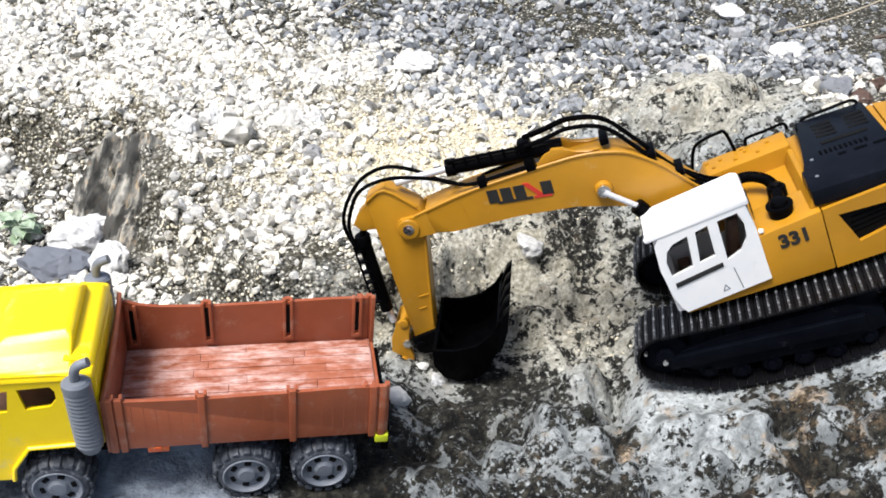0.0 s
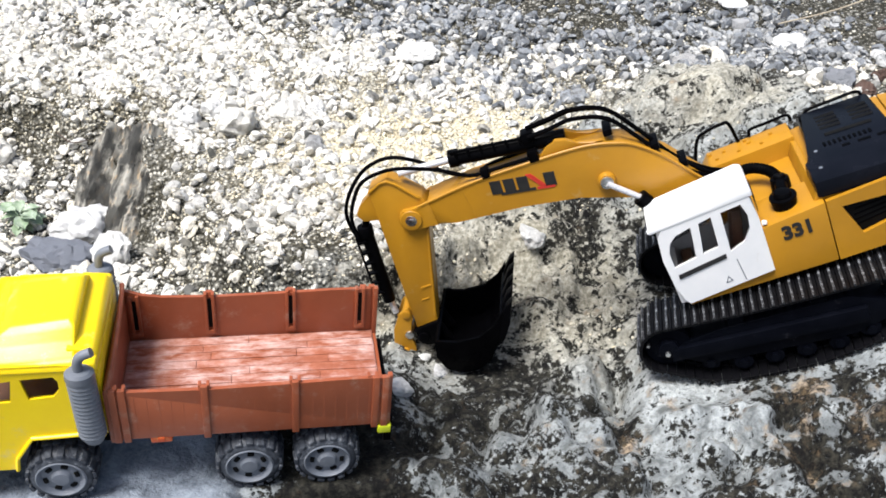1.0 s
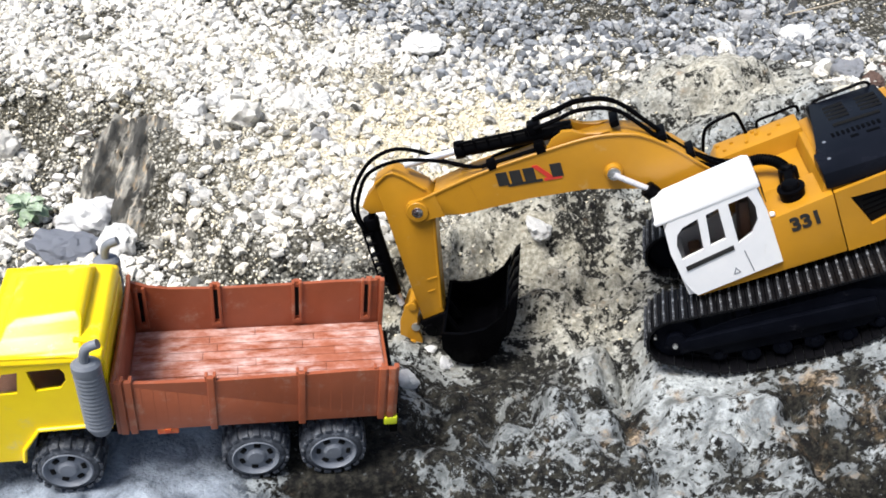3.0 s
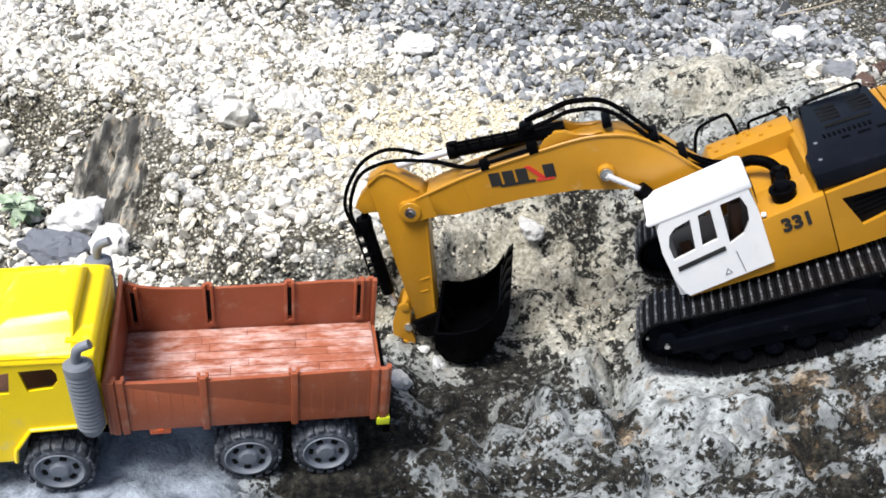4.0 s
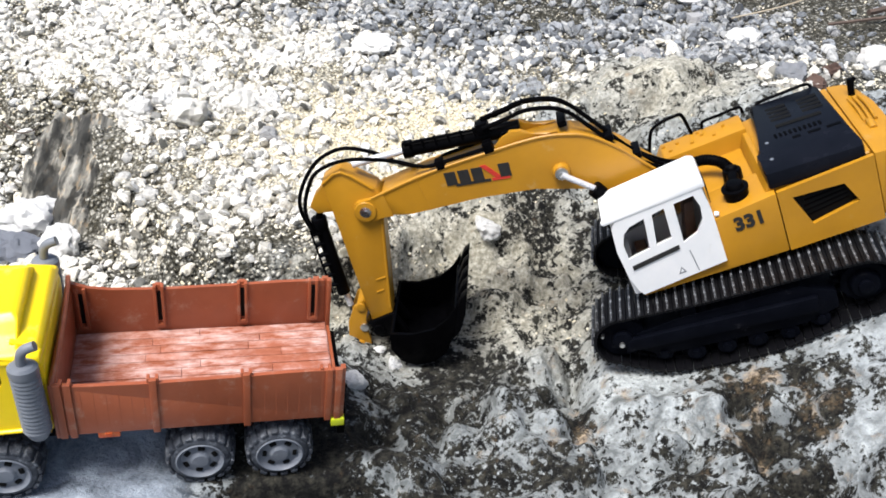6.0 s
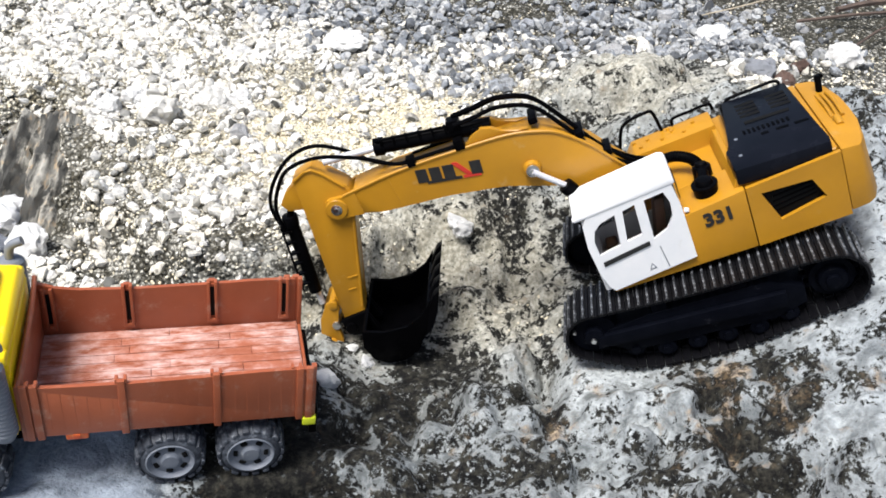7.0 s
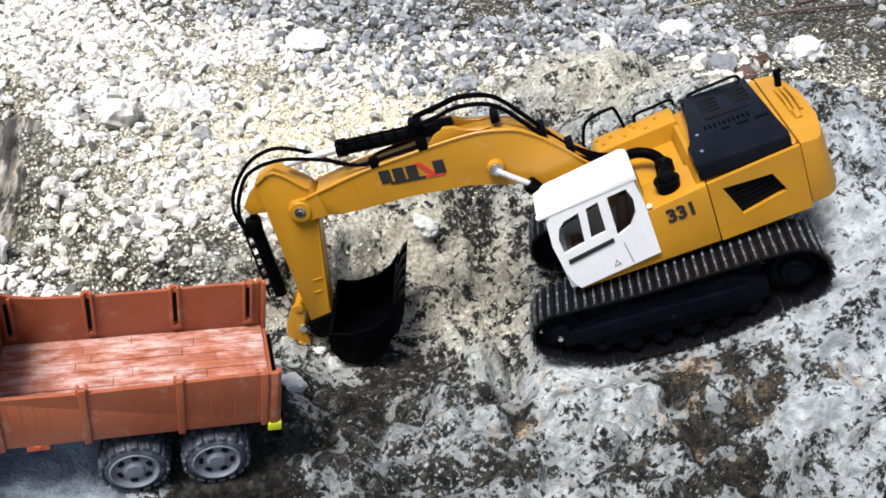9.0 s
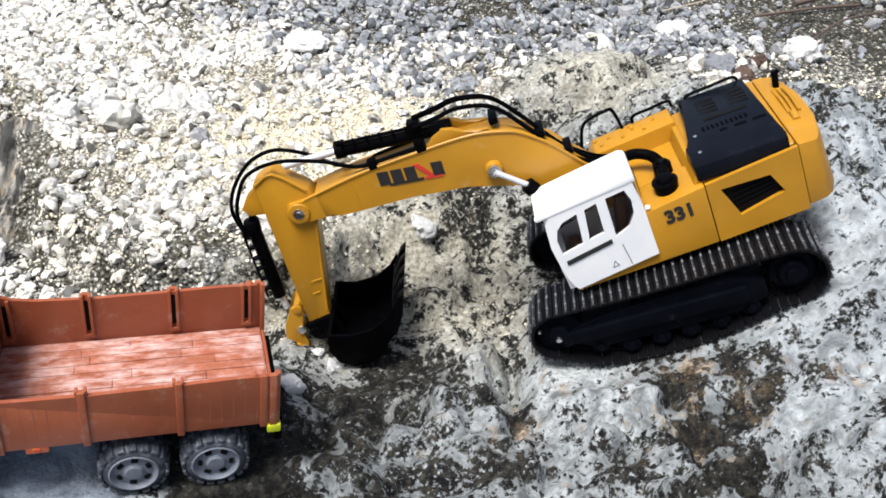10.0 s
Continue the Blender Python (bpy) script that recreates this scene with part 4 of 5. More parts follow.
part("bucket_bracket", join(prism([(-262, 44), (-240, 46), (-236, 26), (-258, 28)], 60, 66, 1.2), prism([(-262, 44), (-240, 46), (-236, 26), (-258, 28)], 78, 84, 1.2), rod((-256, 58, 36), (-256, 86, 36), 4.6, b=0.8)), BLACK, digger)
SHELL = [(-241, 45), (-246, 31), (-243, 18), (-234, 10.5), (-221, 9), (-208, 14), (-197, 27), (-187, 46)]
INNER = [(-189.5, 46), (-199.5, 28.5), (-210, 16.5), (-221.5, 12), (-233, 13.5), (-240.5, 20), (-243, 31), (-238.5, 44)]
RIM = [(-241, 45), (-246, 31), (-243, 18), (-234, 10.5), (-221, 9), (-208, 14), (-197, 27), (-187, 46), (-184, 53), (-194, 43), (-208, 37), (-226, 38)]
bucket = part("bucket", join(prism(SHELL + INNER, 38, 106, 0.5), prism(RIM, 36.8, 39.4, 0.5), prism(RIM, 104.6, 107.2, 0.5)), BUCKET_BLACK, digger, "glossy black digging bucket", smooth=38)
for k in range(5):
    y = 41 + k * 15.5
    part("bucket_tooth", prism([(-199, 24), (-191, 29), (-182, 42), (-174, 59), (-180, 56), (-189, 45)], y - 4, y + 4, 0.8), BLACK, bucket)

# ------------------------------------------------------------------ toy dump truck (x to its tail, y away from the near side)
truck = thing("toy_dump_truck", TRUCK, "toy dump truck with bright yellow cab and brown empty bed", "toy truck")
WB = 83


def side_wall(y, out):
    wall = part("bed_side", prism([(-73, 48), (79, 48), (79, 86.5), (52, 86), (20, 84.8), (-20, 84), (-50, 84.6), (-62, 86 + out), (-69, 87 + 2.5 * out), (-73, 88 + 4 * out)], y - 1.2, y + 1.2, 0.5), BROWN, truck)
    for x in (-71, -66, -22, 28, 74, 79.5):
        part("bed_post", prism([(x - 2, 46.5), (x + 2, 46.5), (x + 2, 87.2), (x - 2, 87.2)], y + out * 1.0 - 1.4, y + out * 1.0 + 1.4, 0.5), BROWN, wall)
    for x in (-67, -22, 28, 72):
        part("stake_pocket", join(box(x - 3.2, x - 1.3, y - out * 1.1 - 2, y - out * 1.1 + 2, 57, 87.5, 0.4), box(x + 1.3, x + 3.2, y - out * 1.1 - 2, y - out * 1.1 + 2, 57, 87.5, 0.4),
                                  box(x - 3.2, x + 3.2, y - out * 1.1 - 2, y - out * 1.1 + 2, 55, 58, 0.4)), BROWN, wall)
        # near-black strip in place of the shade inside the slot
        part("pocket_gap_shade", box(x - 1.3, x + 1.3, y - out * 1.3 - 0.4, y - out * 1.3 + 0.4, 60, 83), HOLE, wall)
    for k in range(21):
        part("side_groove", box(-60 + k * 6.5, -59.5 + k * 6.5, y + out * 1.1 - 0.12, y + out * 1.1 + 0.08, 53, 84), BROWN, wall)
    return wall


side_wall(1.2, -1)
side_wall(WB - 1.2, 1)
bed = part("bed_floor", box(-74, 80.5, 2.0, WB - 2.0, 46.5, 50.9, 0.3), BED_FLOOR, truck, "brown plank-patterned bed floor whitened by dust and painted-in glare")
for r in range(11):
    y0 = 3.2 + r * 6.98
    x = -72.4
    while x < 80:
        ln = 42 + 45 * random.random()
        x1 = min(x + ln, 80.2)
        part("plank", box(x, x1 - 0.4, y0, y0 + 6.6, 50.6, 51.4 + 0.35 * random.random(), 0.3), BED_FLOOR, bed)
        x = x1
head = part("headboard", prism([(-75.4, 46), (-72.6, 46), (-72.4, 60), (-71.8, 85), (-74.0, 88), (-75.6, 86)], 0, WB, 0.6), BROWN, truck)
hb = part("headboard_cap", tube([(-73.2, 0.6, 85.4), (-72.4, 12, 88), (-72, 30, 90), (-72, 52, 91), (-72.2, 74, 94), (-72.6, 82.6, 95)], 1.5, 8, 6), BROWN, head)
tail = part("tail_frame", join(box(80.6, 83.4, 0.4, 4, 43, 87, 0.5), box(80.6, 83.4, WB - 4, WB - 0.4, 43, 87, 0.5), box(80.8, 83, 4, WB - 4, 44, 50, 0.6)), BROWN, truck)
part("tail_bumper", box(81, 86, 6, WB - 6, 26, 47, 1.2), BLACK, truck)
part("tail_reflector", box(76, 84, -1.6, 3, 41.5, 47.5, 0.9), LIME, truck, "yellow-green tail reflector")
part("side_reflector", box(-54, -42, 0.2, 6, 43.5, 50, 0.9), ORANGE, truck, "orange side reflector")
part("reflector_lens", box(-50, -46, -0.5, 0.6, 45, 48, 0.4), ORANGE, truck)
part("chassis", join(box(-150, 84, 22, 61, 24, 44, 1.5), box(-112, -100, 14, 69, 15, 25, 1.5), box(-60, 80, 10, 73, 40, 46, 1.2), rod((0, 12, 20), (0, 71, 20), 4), rod((46, 12, 20), (46, 71, 20), 4), rod((-106, 12, 20), (-106, 71, 20), 4)), BLACK, truck)


def lathe(prof, cx, cz, seg=40, first=True):
    """Turns (y, radius) about an axle along y at (cx, cz)."""
    bm, rings = bmesh.new(), []
    for y, r in prof:
        rings.append([bm.verts.new((cx + r * math.cos(2 * math.pi * k / seg), y, cz + r * math.sin(2 * math.pi * k / seg))) for k in range(seg)])
    for u, v in zip(rings, rings[1:]):
        for k in range(seg):
            bm.faces.new((u[k], u[(k + 1) % seg], v[(k + 1) % seg], v[k]))
    if first:
        bm.faces.new(rings[0])
    bm.faces.new(rings[-1][::-1])
    return bm


def wheel(cx, y0, out, spin):
    """out: -1 when the hub faces the near side."""
    s = -out
    f = y0
    yy = lambda d: f + s * d
    w = part("wheel", lathe([(yy(5.0), 13.0), (yy(0.0), 14.4), (yy(0.6), 16.4), (yy(2.4), 18.4), (yy(5), 19.2), (yy(15), 19.2), (yy(17.5), 18), (yy(18.5), 14)], cx, 20), TYRE, truck, "dark grey knobbly tyre with grey rim")
    for k in range(18):
        a = 2 * math.pi * (k + spin) / 18
        for d0, d1, off in ((0.2, 8.4, 0.0), (10, 18.3, 0.5)):
            lug = prism([(-2.3, 0), (2.3, 0), (1.8, 1.9), (-1.8, 1.9)], 0, d1 - d0, 0.35)
            for v in lug.verts:
                v.co.y = yy(d0 + v.co.y)
                v.co.z += 18.5 - (0.9 if d0 < 1 and abs(v.co.y - yy(0.2)) < 1.6 else 0)
            aa = a + off * 2 * math.pi / 18
            bmesh.ops.rotate(lug, cent=(0, 0, 0), matrix=Matrix.Rotation(aa, 3, "Y"), verts=lug.verts[:])
            bmesh.ops.translate(lug, vec=(cx, 0, 20), verts=lug.verts[:])
            part("tread_lug", lug, TYRE, w)
    rim = part("rim", lathe([(yy(-0.2), 14.2), (yy(-0.8), 13.4), (yy(0.8), 12.2), (yy(2.0), 11), (yy(1.2), 6.2), (yy(0.2), 5.4), (yy(-0.6), 4.6), (yy(-0.8), 0.4)], cx, 20, first=False), GREY, w, "grey plastic six-hole rim")
    # dark blocks on the rim face take the place of shaded holes
    for k in range(6):
        a = 2 * math.pi * (k + spin) / 6
        h = box(-2.0, 2.0, 0, 1.4, 7.6, 10.2, 0.5)
        for v in h.verts:
            v.co.y = yy(0.7 + v.co.y)
        bmesh.ops.rotate(h, cent=(0, 0, 0), matrix=Matrix.Rotation(a, 3, "Y"), verts=h.verts[:])
        bmesh.ops.translate(h, vec=(cx, 0, 20), verts=h.verts[:])
        part("rim_hole_shade", h, HOLE, rim)


for cx, sp in ((-106, 0.3), (0.5, 0.1), (46.5, 0.55)):
    wheel(cx, -1.5, -1, sp)
    wheel(cx, WB + 1.5, 1, sp + 0.2)

# truck cab and bonnet
SIDEP = [(-78, 49.5), (-90, 50), (-92, 53.5), (-117, 52.5), (-127, 36), (-128.5, 27), (-150, 27), (-190, 30), (-192, 62), (-186, 74), (-150, 80), (-136, 101), (-128, 106), (-96, 106), (-80, 103), (-77, 98)]
WIN_A = [(-116.5, 96.5), (-99.5, 97.5), (-97.5, 94), (-97.5, 88), (-101, 83), (-114, 81.5)]
WIN_B = [(-121, 96), (-129, 95), (-136, 80), (-123.5, 80.5)]
tcab = part("cab", join(
    holed(SIDEP, [WIN_A, WIN_B], 2, 4.5), holed(SIDEP, [WIN_A, WIN_B], WB - 4.5, WB - 2),
    prism([(-80, 49.5), (-77, 49.5), (-76, 98), (-79, 103)], 4.5, WB - 4.5, 0.5),
    prism([(-190, 30), (-192, 62), (-186, 74), (-150, 80), (-150, 76), (-184, 70), (-186, 31)], 4.5, WB - 4.5, 0.5)), CAB_YELLOW, truck, "bright yellow cab with raised roof", smooth=32)
roof = bmesh.new()
sections = [(101, 0, 0, 0), (106, 0.5, 1.5, 0.6), (108.5, 4, 4, 3), (113, 6, 12, 8), (118, 10, 18, 10), (120.5, 14, 22, 14)]
rings = []
for z, back_in, side_in, front_in in sections:
    x0, x1 = -76.5 - (back_in if z < 107 else max(back_in, 11)), -140 + front_in * 1.3
    rings.append([roof.verts.new(p) for p in ((x0, 1 + side_in, z), (x1, 1 + side_in, z - (0 if z < 107 else 4)), (x1, WB - 1 - side_in, z - (0 if z < 107 else 4)), (x0, WB - 1 - side_in, z))])
for u, v in zip(rings, rings[1:]):
    for k in range(4):
        roof.faces.new((u[k], u[(k + 1) % 4], v[(k + 1) % 4], v[k]))
roof.faces.new(rings[0][::-1])
roof.faces.new(rings[-1])
soften(roof, 1.8, 3)
part("roof", roof, CAB_YELLOW, tcab, smooth=50)
part("roof_spoiler", prism([(-92, 103), (-76, 101), (-76.2, 106), (-79, 110), (-92, 112)], 8, WB - 8, 1.6), CAB_YELLOW, tcab)
part("wheel_arch_lip", tube([(-92, 1.4, 53), (-117, 1.4, 52), (-127, 1.4, 36.5), (-128.5, 1.4, 27)], 1.3, 8, 1), CAB_YELLOW, tcab)
part("window_pane", prism(WIN_A, 3.4, 3.9), GLASS, tcab, "clear window")
part("window_pane", prism(WIN_B, 3.4, 3.9), GLASS, tcab, "clear window")
part("cab_inside", join(box(-148, -82, 6, WB - 6, 50, 76, 3), prism([(-92, 74), (-84, 74), (-82, 98), (-88, 98)], 10, WB - 10, 2)), SEAT, tcab, "dark brown seats")
part("front_bumper", box(-198, -188, 2, WB - 2, 22, 36, 2), GREY, truck)
for y, s in ((-3.2, 1), (WB + 3.2, -1)):
    prof = [(51, 3.0), (53, 5.0), (57, 6.8)] + [(58 + 1.45 * k, 7.2 + (0, 0.5)[k % 2]) for k in range(30)] + [(101.8, 7.8), (105, 7.6), (106.5, 6), (107, 3)]
    st = lathe(prof, 0, 0, 24)
    for v in st.verts:
        h = v.co.y
        v.co = (-83 - 0.025 * (h - 47) + v.co.x, y + v.co.z * 0.85, h)
    ex = part("exhaust", st, GREY, truck, "grey ribbed exhaust stack with bent pipe", smooth=24)
    part("stack_bracket", box(-86, -78, y - 3, y + 3, 56, 60, 0.5), GREY, ex)
    part("bent_tip", tube([(-84.6, y, 104), (-84.6, y, 111), (-82.5, y, 116), (-76.5, y, 119)], 2.7, 12, 6), GREY, ex)


# ------------------------------------------------------------------ stones
def lump(seed, sub, sharp=0.35, flat=0.7):
    """A broken stone about one unit across."""
    bm = bmesh.new()
    bmesh.ops.create_icosphere(bm, subdivisions=sub, radius=0.5)
    rng = random.Random(seed)
    cuts = [(Vector((rng.gauss(0, 1), rng.gauss(0, 1), rng.gauss(0, 1))).normalized(), 0.29 + 0.13 * rng.random()) for _ in range(10)]
    for v in bm.verts:
        n = noise.noise(v.co * 2.2 + Vector((seed * 7.1, 0, 0)))
        v.co *= 1 + sharp * (n + 0.7 * noise.noise(v.co * 5 + Vector((0, seed * 3.3, 0))))
        for d, h in cuts:
            over = v.co.dot(d) - h
            if over > 0:
                v.co -= d * over * (0.92 if sub < 3 else 0.75)
        v.co.z *= flat
        if sub > 2:
            v.co += v.co.normalized() * 0.07 * noise.fractal(v.co * 6 + Vector((seed, 2, 1)), 0.8, 2.0, 4)
    return bm


def stone_mesh(seed, sub, material, name="stone", flat=0.7):
    bm = lump(seed, sub, flat=flat)
    bmesh.ops.recalc_face_normals(bm, faces=bm.faces[:])
    me = bpy.data.meshes.new(name)
    bm.to_mesh(me)
    bm.free()
    me.materials.append(material)
    me.shade_smooth()
    me.set_sharp_from_angle(angle=radians(30))
    return me


def lone(name, x, y, size, seed, material, label, flat=0.7, turn=0.0, tilt=(0, 0), stretch=1.0, sink=0.3, category="stone"):
    me = stone_mesh(seed, 4, material, name, flat)
    ob = tagged(new(name, me), label, category, "loose stones")
    z = float(land(np.array([x]), np.array([y]))[0][0])
    ob.matrix_basis = Matrix.LocRotScale((x, y, z + size * flat * (0.5 - sink)), Euler((radians(tilt[0]), radians(tilt[1]), radians(turn))), (size * stretch, size, size))
    return ob


# stones that stand out
lone("white_stone", -0.034, 0.484, 0.018, 3, WHITE_STONE, "small white stone lying beside the truck's tail", 0.8, 30, (20, 10))
lone("white_stone", -0.006, 0.531, 0.013, 5, WHITE_STONE, "small white chip lying under the bucket link", 0.7, 70, (40, 0))
lone("white_stone", -0.017, 0.546, 0.009, 8, WHITE_STONE, "tiny white chip on dark rock", 0.5, 10)
lone("white_boulder", -0.345, 0.742, 0.052, 11, WHITE_STONE, "large white limestone lump on the lower gravel", 0.75, 20, (5, 0), 1.2)
lone("grey_boulder", -0.352, 0.692, 0.048, 15, BLUE_ROCK, "flat blue-grey stone on the lower gravel", 0.55, -10, (8, 4), 1.35)
lone("split_stone", -0.302, 0.694, 0.040, 17, LONE_STONE, "pale split stone standing on edge", 1.1, 40, (10, 25), 0.7)
lone("white_boulder", -0.208, 0.840, 0.040, 22, LONE_STONE, "large pale angular stone in the gravel", 1.0, 110, (0, 20))
lone("pale_stone", -0.262, 0.868, 0.030, 23, LONE_STONE, "pale rounded stone in the gravel", 0.8, 10)
lone("pale_stone", -0.240, 0.882, 0.028, 24, LONE_STONE, "pale rounded stone in the gravel", 0.8, 80)
lone("pale_stone", -0.160, 0.868, 0.036, 25, LONE_STONE, "pale rounded stone in the gravel", 0.75, 120)
lone("pale_stone", -0.132, 0.872, 0.026, 27, LONE_STONE, "yellowish pale stone in the gravel", 0.75, 20)
lone("dark_stone", -0.125, 0.800, 0.020, 28, LONE_GREY, "dark grey speckled stone", 0.8, 20)
lone("pale_stone", -0.028, 1.000, 0.044, 29, LONE_STONE, "flat pale stone with a dark underside", 0.5, 0, (0, 0), 1.2)
lone("pale_stone", 0.073, 0.643, 0.023, 31, LONE_STONE, "half white, half grey stone on the rock", 0.85, 40, (10, 20))
lone("white_flat_stone", 0.400, 1.015, 0.045, 33, WHITE_STONE, "flat white stone among grey gravel", 0.4, 0, (0, 0), 1.25)
lone("white_flat_stone", 0.370, 1.150, 0.036, 34, WHITE_STONE, "flat white stone among grey gravel", 0.5, 30)
lone("flat_stone", 0.270, 0.955, 0.034, 35, LONE_GREY, "flat grey stone at the rock's edge", 0.5, 15, (0, 0), 1.3)
lone("dark_stone", 0.395, 0.850, 0.034, 37, LONE_GREY, "dark blue-grey stone lying on the rock", 0.85, 10)
lone("brown_stone", 0.412, 0.832, 0.022, 38, RED_STONE, "grey-brown stone lying on the rock", 0.75, 60)
lone("red_stone", 0.440, 0.862, 0.020, 39, RED_STONE, "red-brown stone lying on the rock", 0.95, 10)
lone("white_stone", 0.505, 0.900, 0.040, 41, LONE_STONE, "pale wedge-shaped stone on dark soil", 0.9, 20, (15, 30))
lone("bank_stone", -0.475, 0.868, 0.050, 43, LONE_STONE, "pale squared stone in the bank", 0.8, 10)

# standing slab of streaked rock against the terrace
slab_bm = bmesh.new()
bmesh.ops.create_grid(slab_bm, x_segments=40, y_segments=60, size=0.5)
ret = bmesh.ops.extrude_face_region(slab_bm, geom=slab_bm.faces[:])
for v in ret["geom"]:
    if isinstance(v, bmesh.types.BMVert):
        v.co.z -= 0.34
for v in slab_bm.verts:
    taper = 1.0 - 0.25 * (v.co.y + 0.5) + 0.12 * noise.noise(Vector((0, v.co.y * 4, 3)))
    v.co.x *= taper
    edge = max(0.0, abs(v.co.x) / (0.5 * taper) - 0.7) + max(0.0, abs(v.co.y) * 2 - 0.85)
    v.co.z -= 0.35 * edge * edge
    v.co += Vector((0.07 * noise.noise(v.co * 3), 0.04 * noise.noise(v.co * 4 + Vector((9, 0, 0))), 0.20 * noise.fractal(v.co * Vector((3.5, 1.6, 1)), 0.8, 2, 5)))
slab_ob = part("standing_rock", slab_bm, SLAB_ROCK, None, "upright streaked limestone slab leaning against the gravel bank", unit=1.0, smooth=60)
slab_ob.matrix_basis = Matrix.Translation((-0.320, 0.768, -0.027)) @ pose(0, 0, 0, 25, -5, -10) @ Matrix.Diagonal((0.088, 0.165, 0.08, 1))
tagged(slab_ob, category="rock")

# weed at the foot of the bank
weed = thing("weed", Matrix.Translation((-0.405, 0.752, float(land(np.array([-0.405]), np.array([0.752]))[0][0]))), "small green broad-leaved weed growing in gravel", "plant")
rng = random.Random(4)
for k in range(24):
    a, ln = rng.random() * 6.28, 9 + 13 * rng.random()
    h, rise = 6 + 16 * rng.random(), 0.2 + 0.5 * rng.random()
    bm = bmesh.new()
    rows = []
    for i in range(6):
        t = i / 5
        wd = ln * 0.36 * math.sin(math.pi * (0.08 + 0.9 * t)) ** 0.8
        rows.append([bm.verts.new((ln * (0.3 + t), s * wd, h + rise * ln * t - 9 * t * t + abs(s) * 2.0)) for s in (-1, -0.5, 0, 0.5, 1)])
    for u, v in zip(rows, rows[1:]):
        for j in range(4):
            bm.faces.new((u[j], u[j + 1], v[j + 1], v[j]))
    ret = bmesh.ops.extrude_face_region(bm, geom=bm.faces[:])
    for v in ret["geom"]:
        if isinstance(v, bmesh.types.BMVert):
            v.co.z -= 0.4
    leaf = part("leaf", bm, LEAF, weed, m=pose(0, 0, 0, 0, 0, math.degrees(a)), smooth=60)
    part("stem", tube([(0, 0, 0), (ln * 0.15, 0, h * 0.7), (ln * 0.32, 0, h)], 0.7, 6, 3), LEAF, leaf)


def on_land(x, y):
    return float(land(np.array([x]), np.array([y]))[0][0])


def stalk(pts, r, label, material=STRAW, name="dry_stalk"):
    bm = tube([(x * 1000, y * 1000, (on_land(x, y) + dz) * 1000) for x, y, dz in pts], r, 6, 6)
    tagged(part(name, bm, material, None, label), category="dry stalk")


stalk([(0.40, 1.06, 0.012), (0.48, 1.085, 0.02), (0.56, 1.13, 0.024), (0.62, 1.18, 0.03)], 1.1, "thin dry straw stalk lying over gravel")
stalk([(0.235, 1.205, 0.012), (0.28, 1.195, 0.014), (0.33, 1.18, 0.012)], 1.4, "thin dry straw stalk lying over gravel")
stalk([(-0.14, 1.15, 0.010), (-0.11, 1.19, 0.016), (-0.08, 1.23, 0.02)], 1.0, "thin dry straw stalk lying over gravel")
stalk([(0.53, 0.93, 0.012), (0.58, 0.96, 0.02), (0.66, 0.98, 0.02)], 1.4, "grey dry twig on dark soil", BARK, "dry_twig")
stalk([(0.55, 1.03, 0.014), (0.60, 1.04, 0.02), (0.68, 1.03, 0.022)], 4.0, "rotten dark wood piece half buried in soil", BARK, "rotten_wood")
stalk([(0.50, 1.02, 0.012), (0.56, 1.00, 0.018), (0.62, 1.01, 0.016)], 2.2, "rotten dark wood piece half buried in soil", BARK, "rotten_wood")
stalk([(0.435, 0.60, 0.004), (0.45, 0.592, 0.006), (0.462, 0.588, 0.004)], 1.3, "small grey twig lying on the rock", BARK, "dry_twig")
stalk([(-0.40, 0.865, 0.03), (-0.385, 0.86, 0.02), (-0.37, 0.868, 0.015)], 0.7, "thin root hanging from the bank", BARK, "dry_twig")


# loose gravel: scattered by place, each stone bedded in the ground
def scatter(n, seed, lo, hi, density, power=2.5):
    r = np.random.RandomState(seed)
    x, y = r.uniform(-0.9, 1.0, n), r.uniform(0.55, 1.7, n)
    z, rock, bank, m, slab = land(x, y)
    keep = (r.rand(n) < density(x, y, rock, bank, m)) & (r.rand(n) < 0.06 + 0.94 * step(-0.56 * y - 0.06, -0.54 * y, x) * step(0.60 * y + 0.12, 0.60 * y + 0.05, x) * step(1.5, 1.38, y))
    keep &= ((x + 0.312) / 0.055) ** 2 + ((y - 0.77) / 0.095) ** 2 > 1
    x, y, z = x[keep], y[keep], z[keep]
    return r, x, y, z, lo + (hi - lo) * r.rand(len(x)) ** power


def sandy(x, y):
    return np.clip(1.25 * np.exp(-((x - 0.0) ** 2 / 0.03 + (y - 0.80) ** 2 / 0.012)), 0, 1)


def bare(x, y):
    s = 0 * x
    for px, py, rad, k in dark_spots:
        s = np.maximum(s, k * np.exp(-((x - px) ** 2 + (y - py) ** 2) / rad ** 2))
    return s


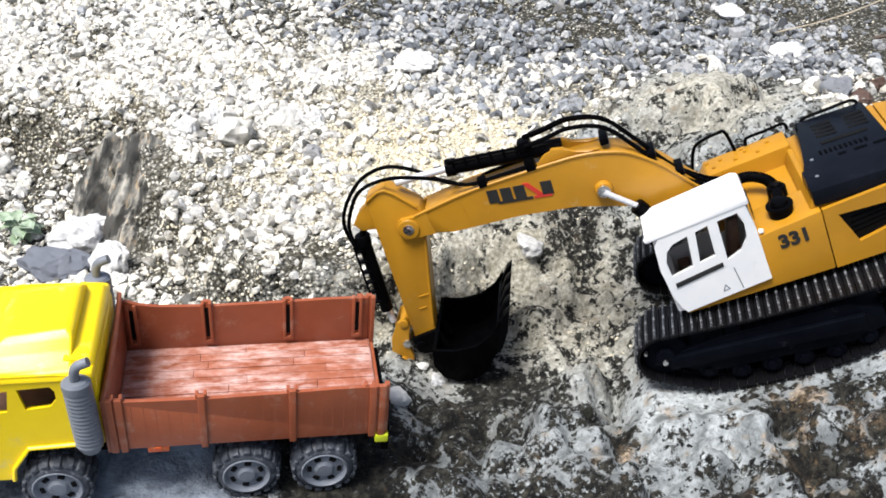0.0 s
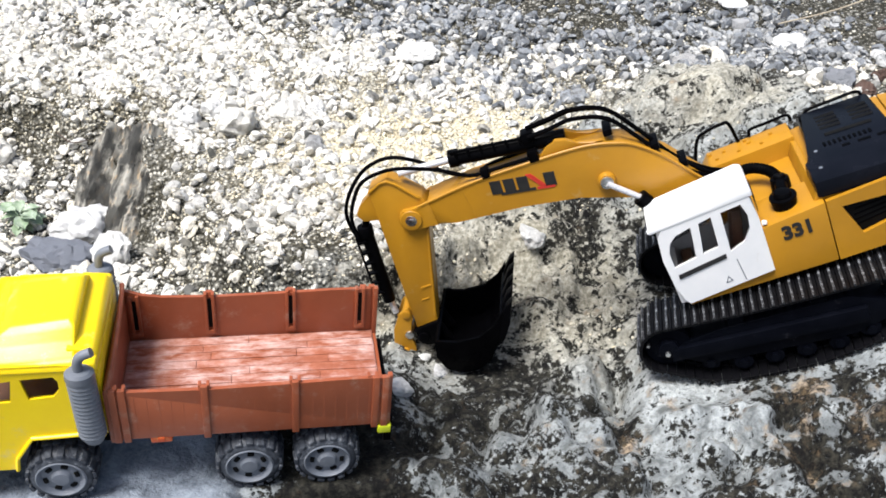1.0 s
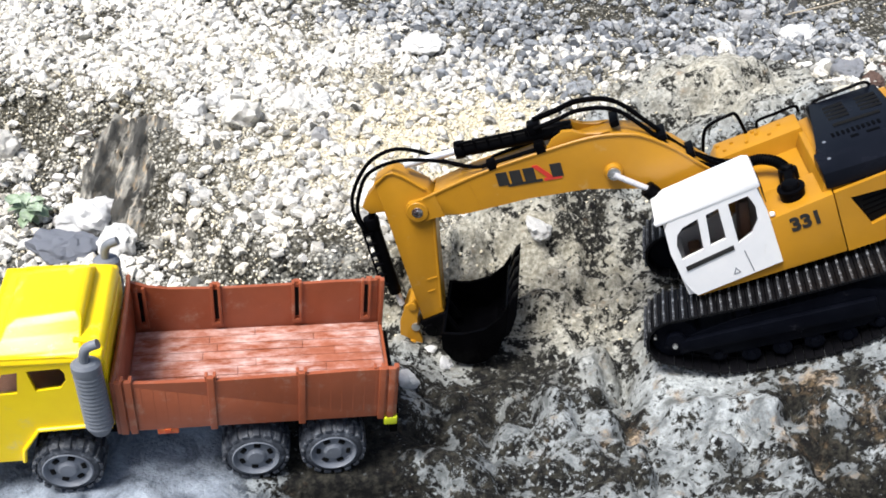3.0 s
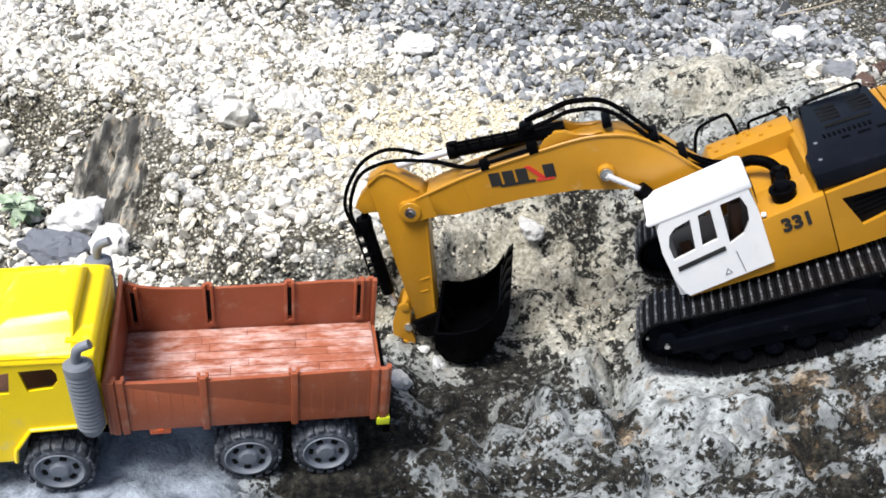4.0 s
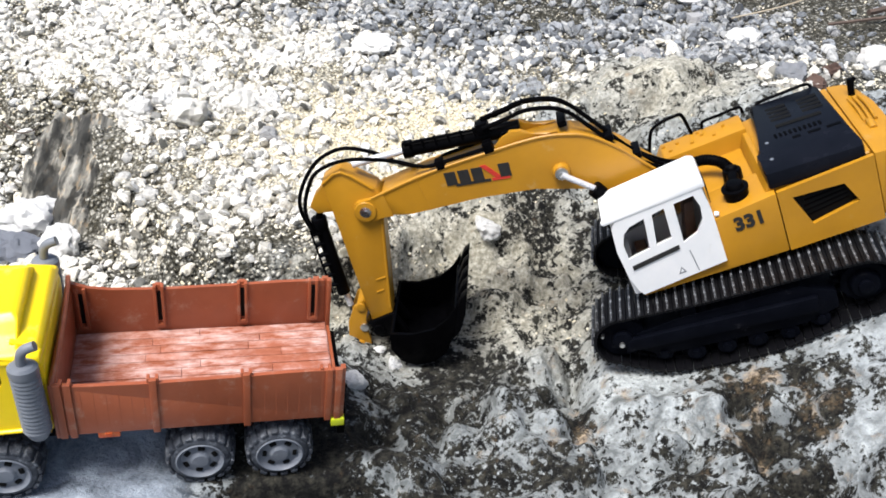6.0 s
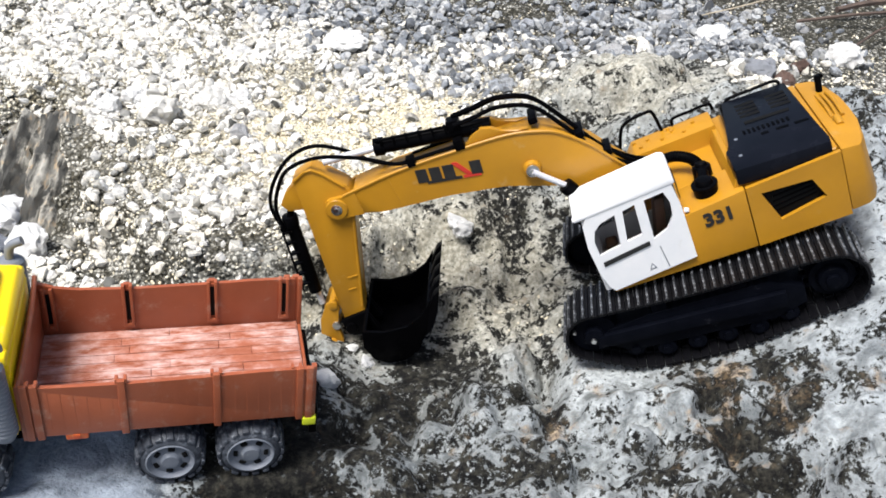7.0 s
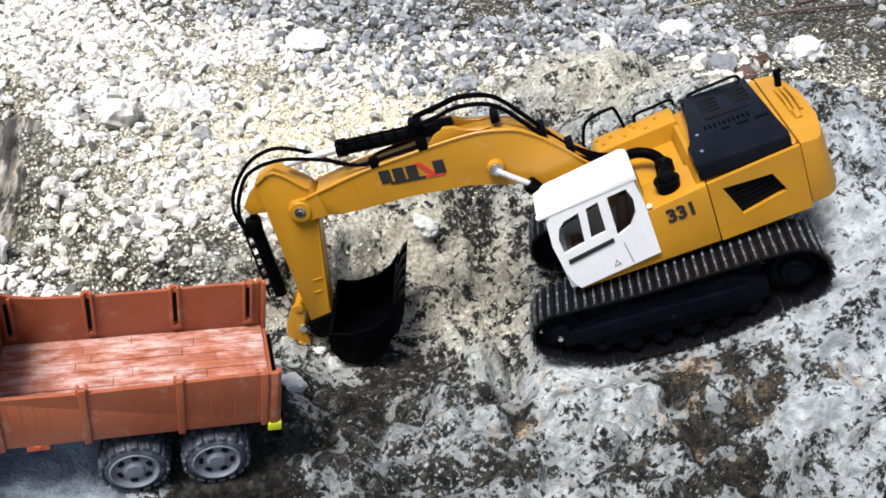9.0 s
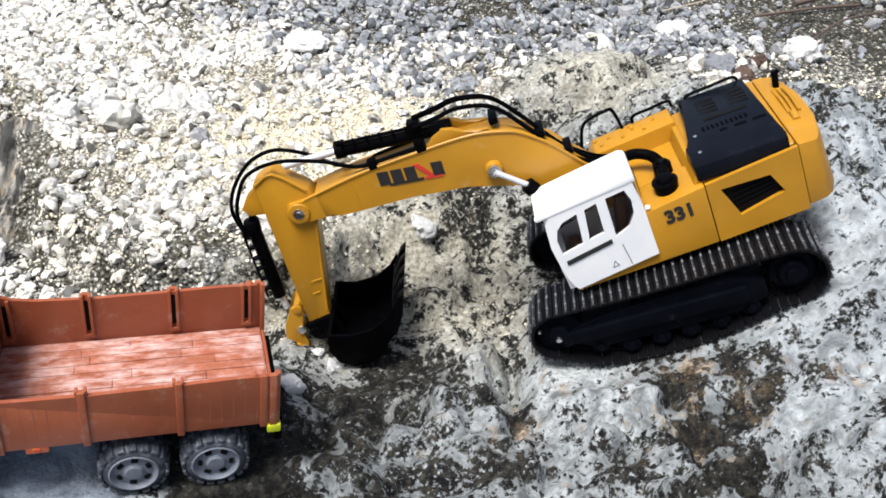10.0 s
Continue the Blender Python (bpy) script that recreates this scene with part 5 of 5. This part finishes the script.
def heap(name, label, r, x, y, z, size, sub, material, seeds):
    """Many stones in one mesh."""
    vs, fs, count = [], [], 0
    shapes = []
    for s in seeds:
        bm = lump(s, sub, 0.34, 0.78)
        bmesh.ops.triangulate(bm, faces=bm.faces[:])
        bm.verts.index_update()
        shapes.append((np.array([v.co[:] for v in bm.verts]), np.array([[v.index for v in f.verts] for f in bm.faces])))
        bm.free()
    pick = r.randint(0, len(shapes), len(x))
    ang, tx, ty = r.rand(len(x)) * 6.283, r.normal(0, 0.3, len(x)), r.normal(0, 0.3, len(x))
    lift = r.rand(len(x)) ** 2
    sx, sy = r.uniform(0.8, 1.35, len(x)), r.uniform(0.75, 1.1, len(x))
    for k in range(len(shapes)):
        sel = np.where(pick == k)[0]
        v0, f0 = shapes[k]
        p = v0[None] * np.stack([size * sx, size * sy, size], -1)[sel][:, None]
        c, s = np.cos(ang[sel])[:, None], np.sin(ang[sel])[:, None]
        px = p[..., 0] * c - p[..., 1] * s
        py = p[..., 0] * s + p[..., 1] * c
        pz = p[..., 2] + px * tx[sel][:, None] + py * ty[sel][:, None]
        out = np.stack([px + x[sel][:, None], py + y[sel][:, None], pz + (z + size * (0.14 + 0.22 * lift))[sel][:, None]], -1)
        vs.append(out.reshape(-1, 3))
        fs.append((f0[None] + (np.arange(len(sel)) * len(v0))[:, None, None]).reshape(-1, 3) + count)
        count += len(sel) * len(v0)
    me = bpy.data.meshes.new(name)
    fill(me, np.concatenate(vs), np.concatenate(fs))
    me.materials.append(material)
    me.shade_smooth()
    me.set_sharp_from_angle(angle=radians(26))
    return tagged(new(name, me), label, "gravel", kind="stuff")


off = lambda rock: 1 - rock


def sorted_heap(name, label, r, x, y, z, s, material, seed, cut=0.0048):
    """The small stones as one heap of coarse shapes, the larger as another with more facets."""
    small = s < cut
    heap("fine_" + name, "fine " + label, r, x[small], y[small], z[small], s[small], 1, material, range(seed, seed + 10))
    heap(name, "loose " + label, r, x[~small], y[~small], z[~small], s[~small], 2, material, range(seed + 10, seed + 24))


r, x, y, z, s = scatter(330000, 11, 0.0024, 0.0150, lambda x, y, k, b, m: off(k) * step(0.5, 0.36, x) * (1 - greyness(x, y)) * (1 - 0.85 * sandy(x, y)) * (1 - 0.75 * bare(x, y)) * (0.17 + 0.38 * patchy(x, y)) * (1 - 0.4 * b) * (1 - 0.55 * step(0.72, 0.62, y) * step(-0.28, -0.2, x)), 2.8)
sorted_heap("pale_gravel", "pale broken limestone gravel", r, x, y, z, s, PALE_STONE, 60)
r, x, y, z, s = scatter(150000, 12, 0.0028, 0.0175, lambda x, y, k, b, m: off(k) * greyness(x, y) * (1 - 0.95 * bare(x, y)) * (0.10 + 0.36 * patchy(x, y)), 3.3)
sorted_heap("grey_gravel", "blue-grey crushed gravel", r, x, y, z, s, GREY_STONE, 200)
r, x, y, z, s = scatter(150000, 13, 0.0016, 0.0050, lambda x, y, k, b, m: off(k) * (0.22 + 0.78 * sandy(x, y) + 0.3 * b) * (1 - 0.7 * bare(x, y)) * (1 - 0.75 * greyness(x, y)), 1.6)
heap("cream_grit", "fine cream-coloured gravel and grit", r, x, y, z, s, 1, SAND_STONE, range(100, 110))
r, x, y, z, s = scatter(110000, 14, 0.001, 0.004, lambda x, y, k, b, m: k * step(0.50, 0.62, y) * step(0.30, 0.10, x) * 0.5 * (x > -0.12) * step(0.0, 0.25, fbm(x, y, 16, 3) + 0.1) + 0.7 * b, 2)
heap("rock_grit", "small pale chips lying on the rock", r, x, y, z, s, 1, SAND_STONE, range(120, 126))

# larger stones of the gravel, one by one
PALE_SET = [stone_mesh(140 + k, 2, LONE_STONE) for k in range(6)]
GREY_SET = [stone_mesh(150 + k, 2, LONE_GREY) for k in range(6)]
r, x, y, z, s = scatter(860, 15, 0.012, 0.024, lambda x, y, k, b, m: off(k) * (1 - 0.9 * sandy(x, y)) * (1 - 0.5 * bare(x, y)) * (y < 1.35) * 0.62, 3)
for i in range(min(len(x), 290)):
    grey = greyness(x[i:i + 1], y[i:i + 1])[0] > 0.5
    ob = new("stone", (GREY_SET if grey else PALE_SET)[i % 6])
    ob.parent = ground
    ob.matrix_basis = Matrix.LocRotScale((x[i], y[i], z[i] + s[i] * 0.15), Euler((0.5 * r.randn(), 0.5 * r.randn(), 6.28 * r.rand())), (s[i] * r.uniform(0.9, 1.3), s[i] * r.uniform(0.75, 1.05), s[i]))
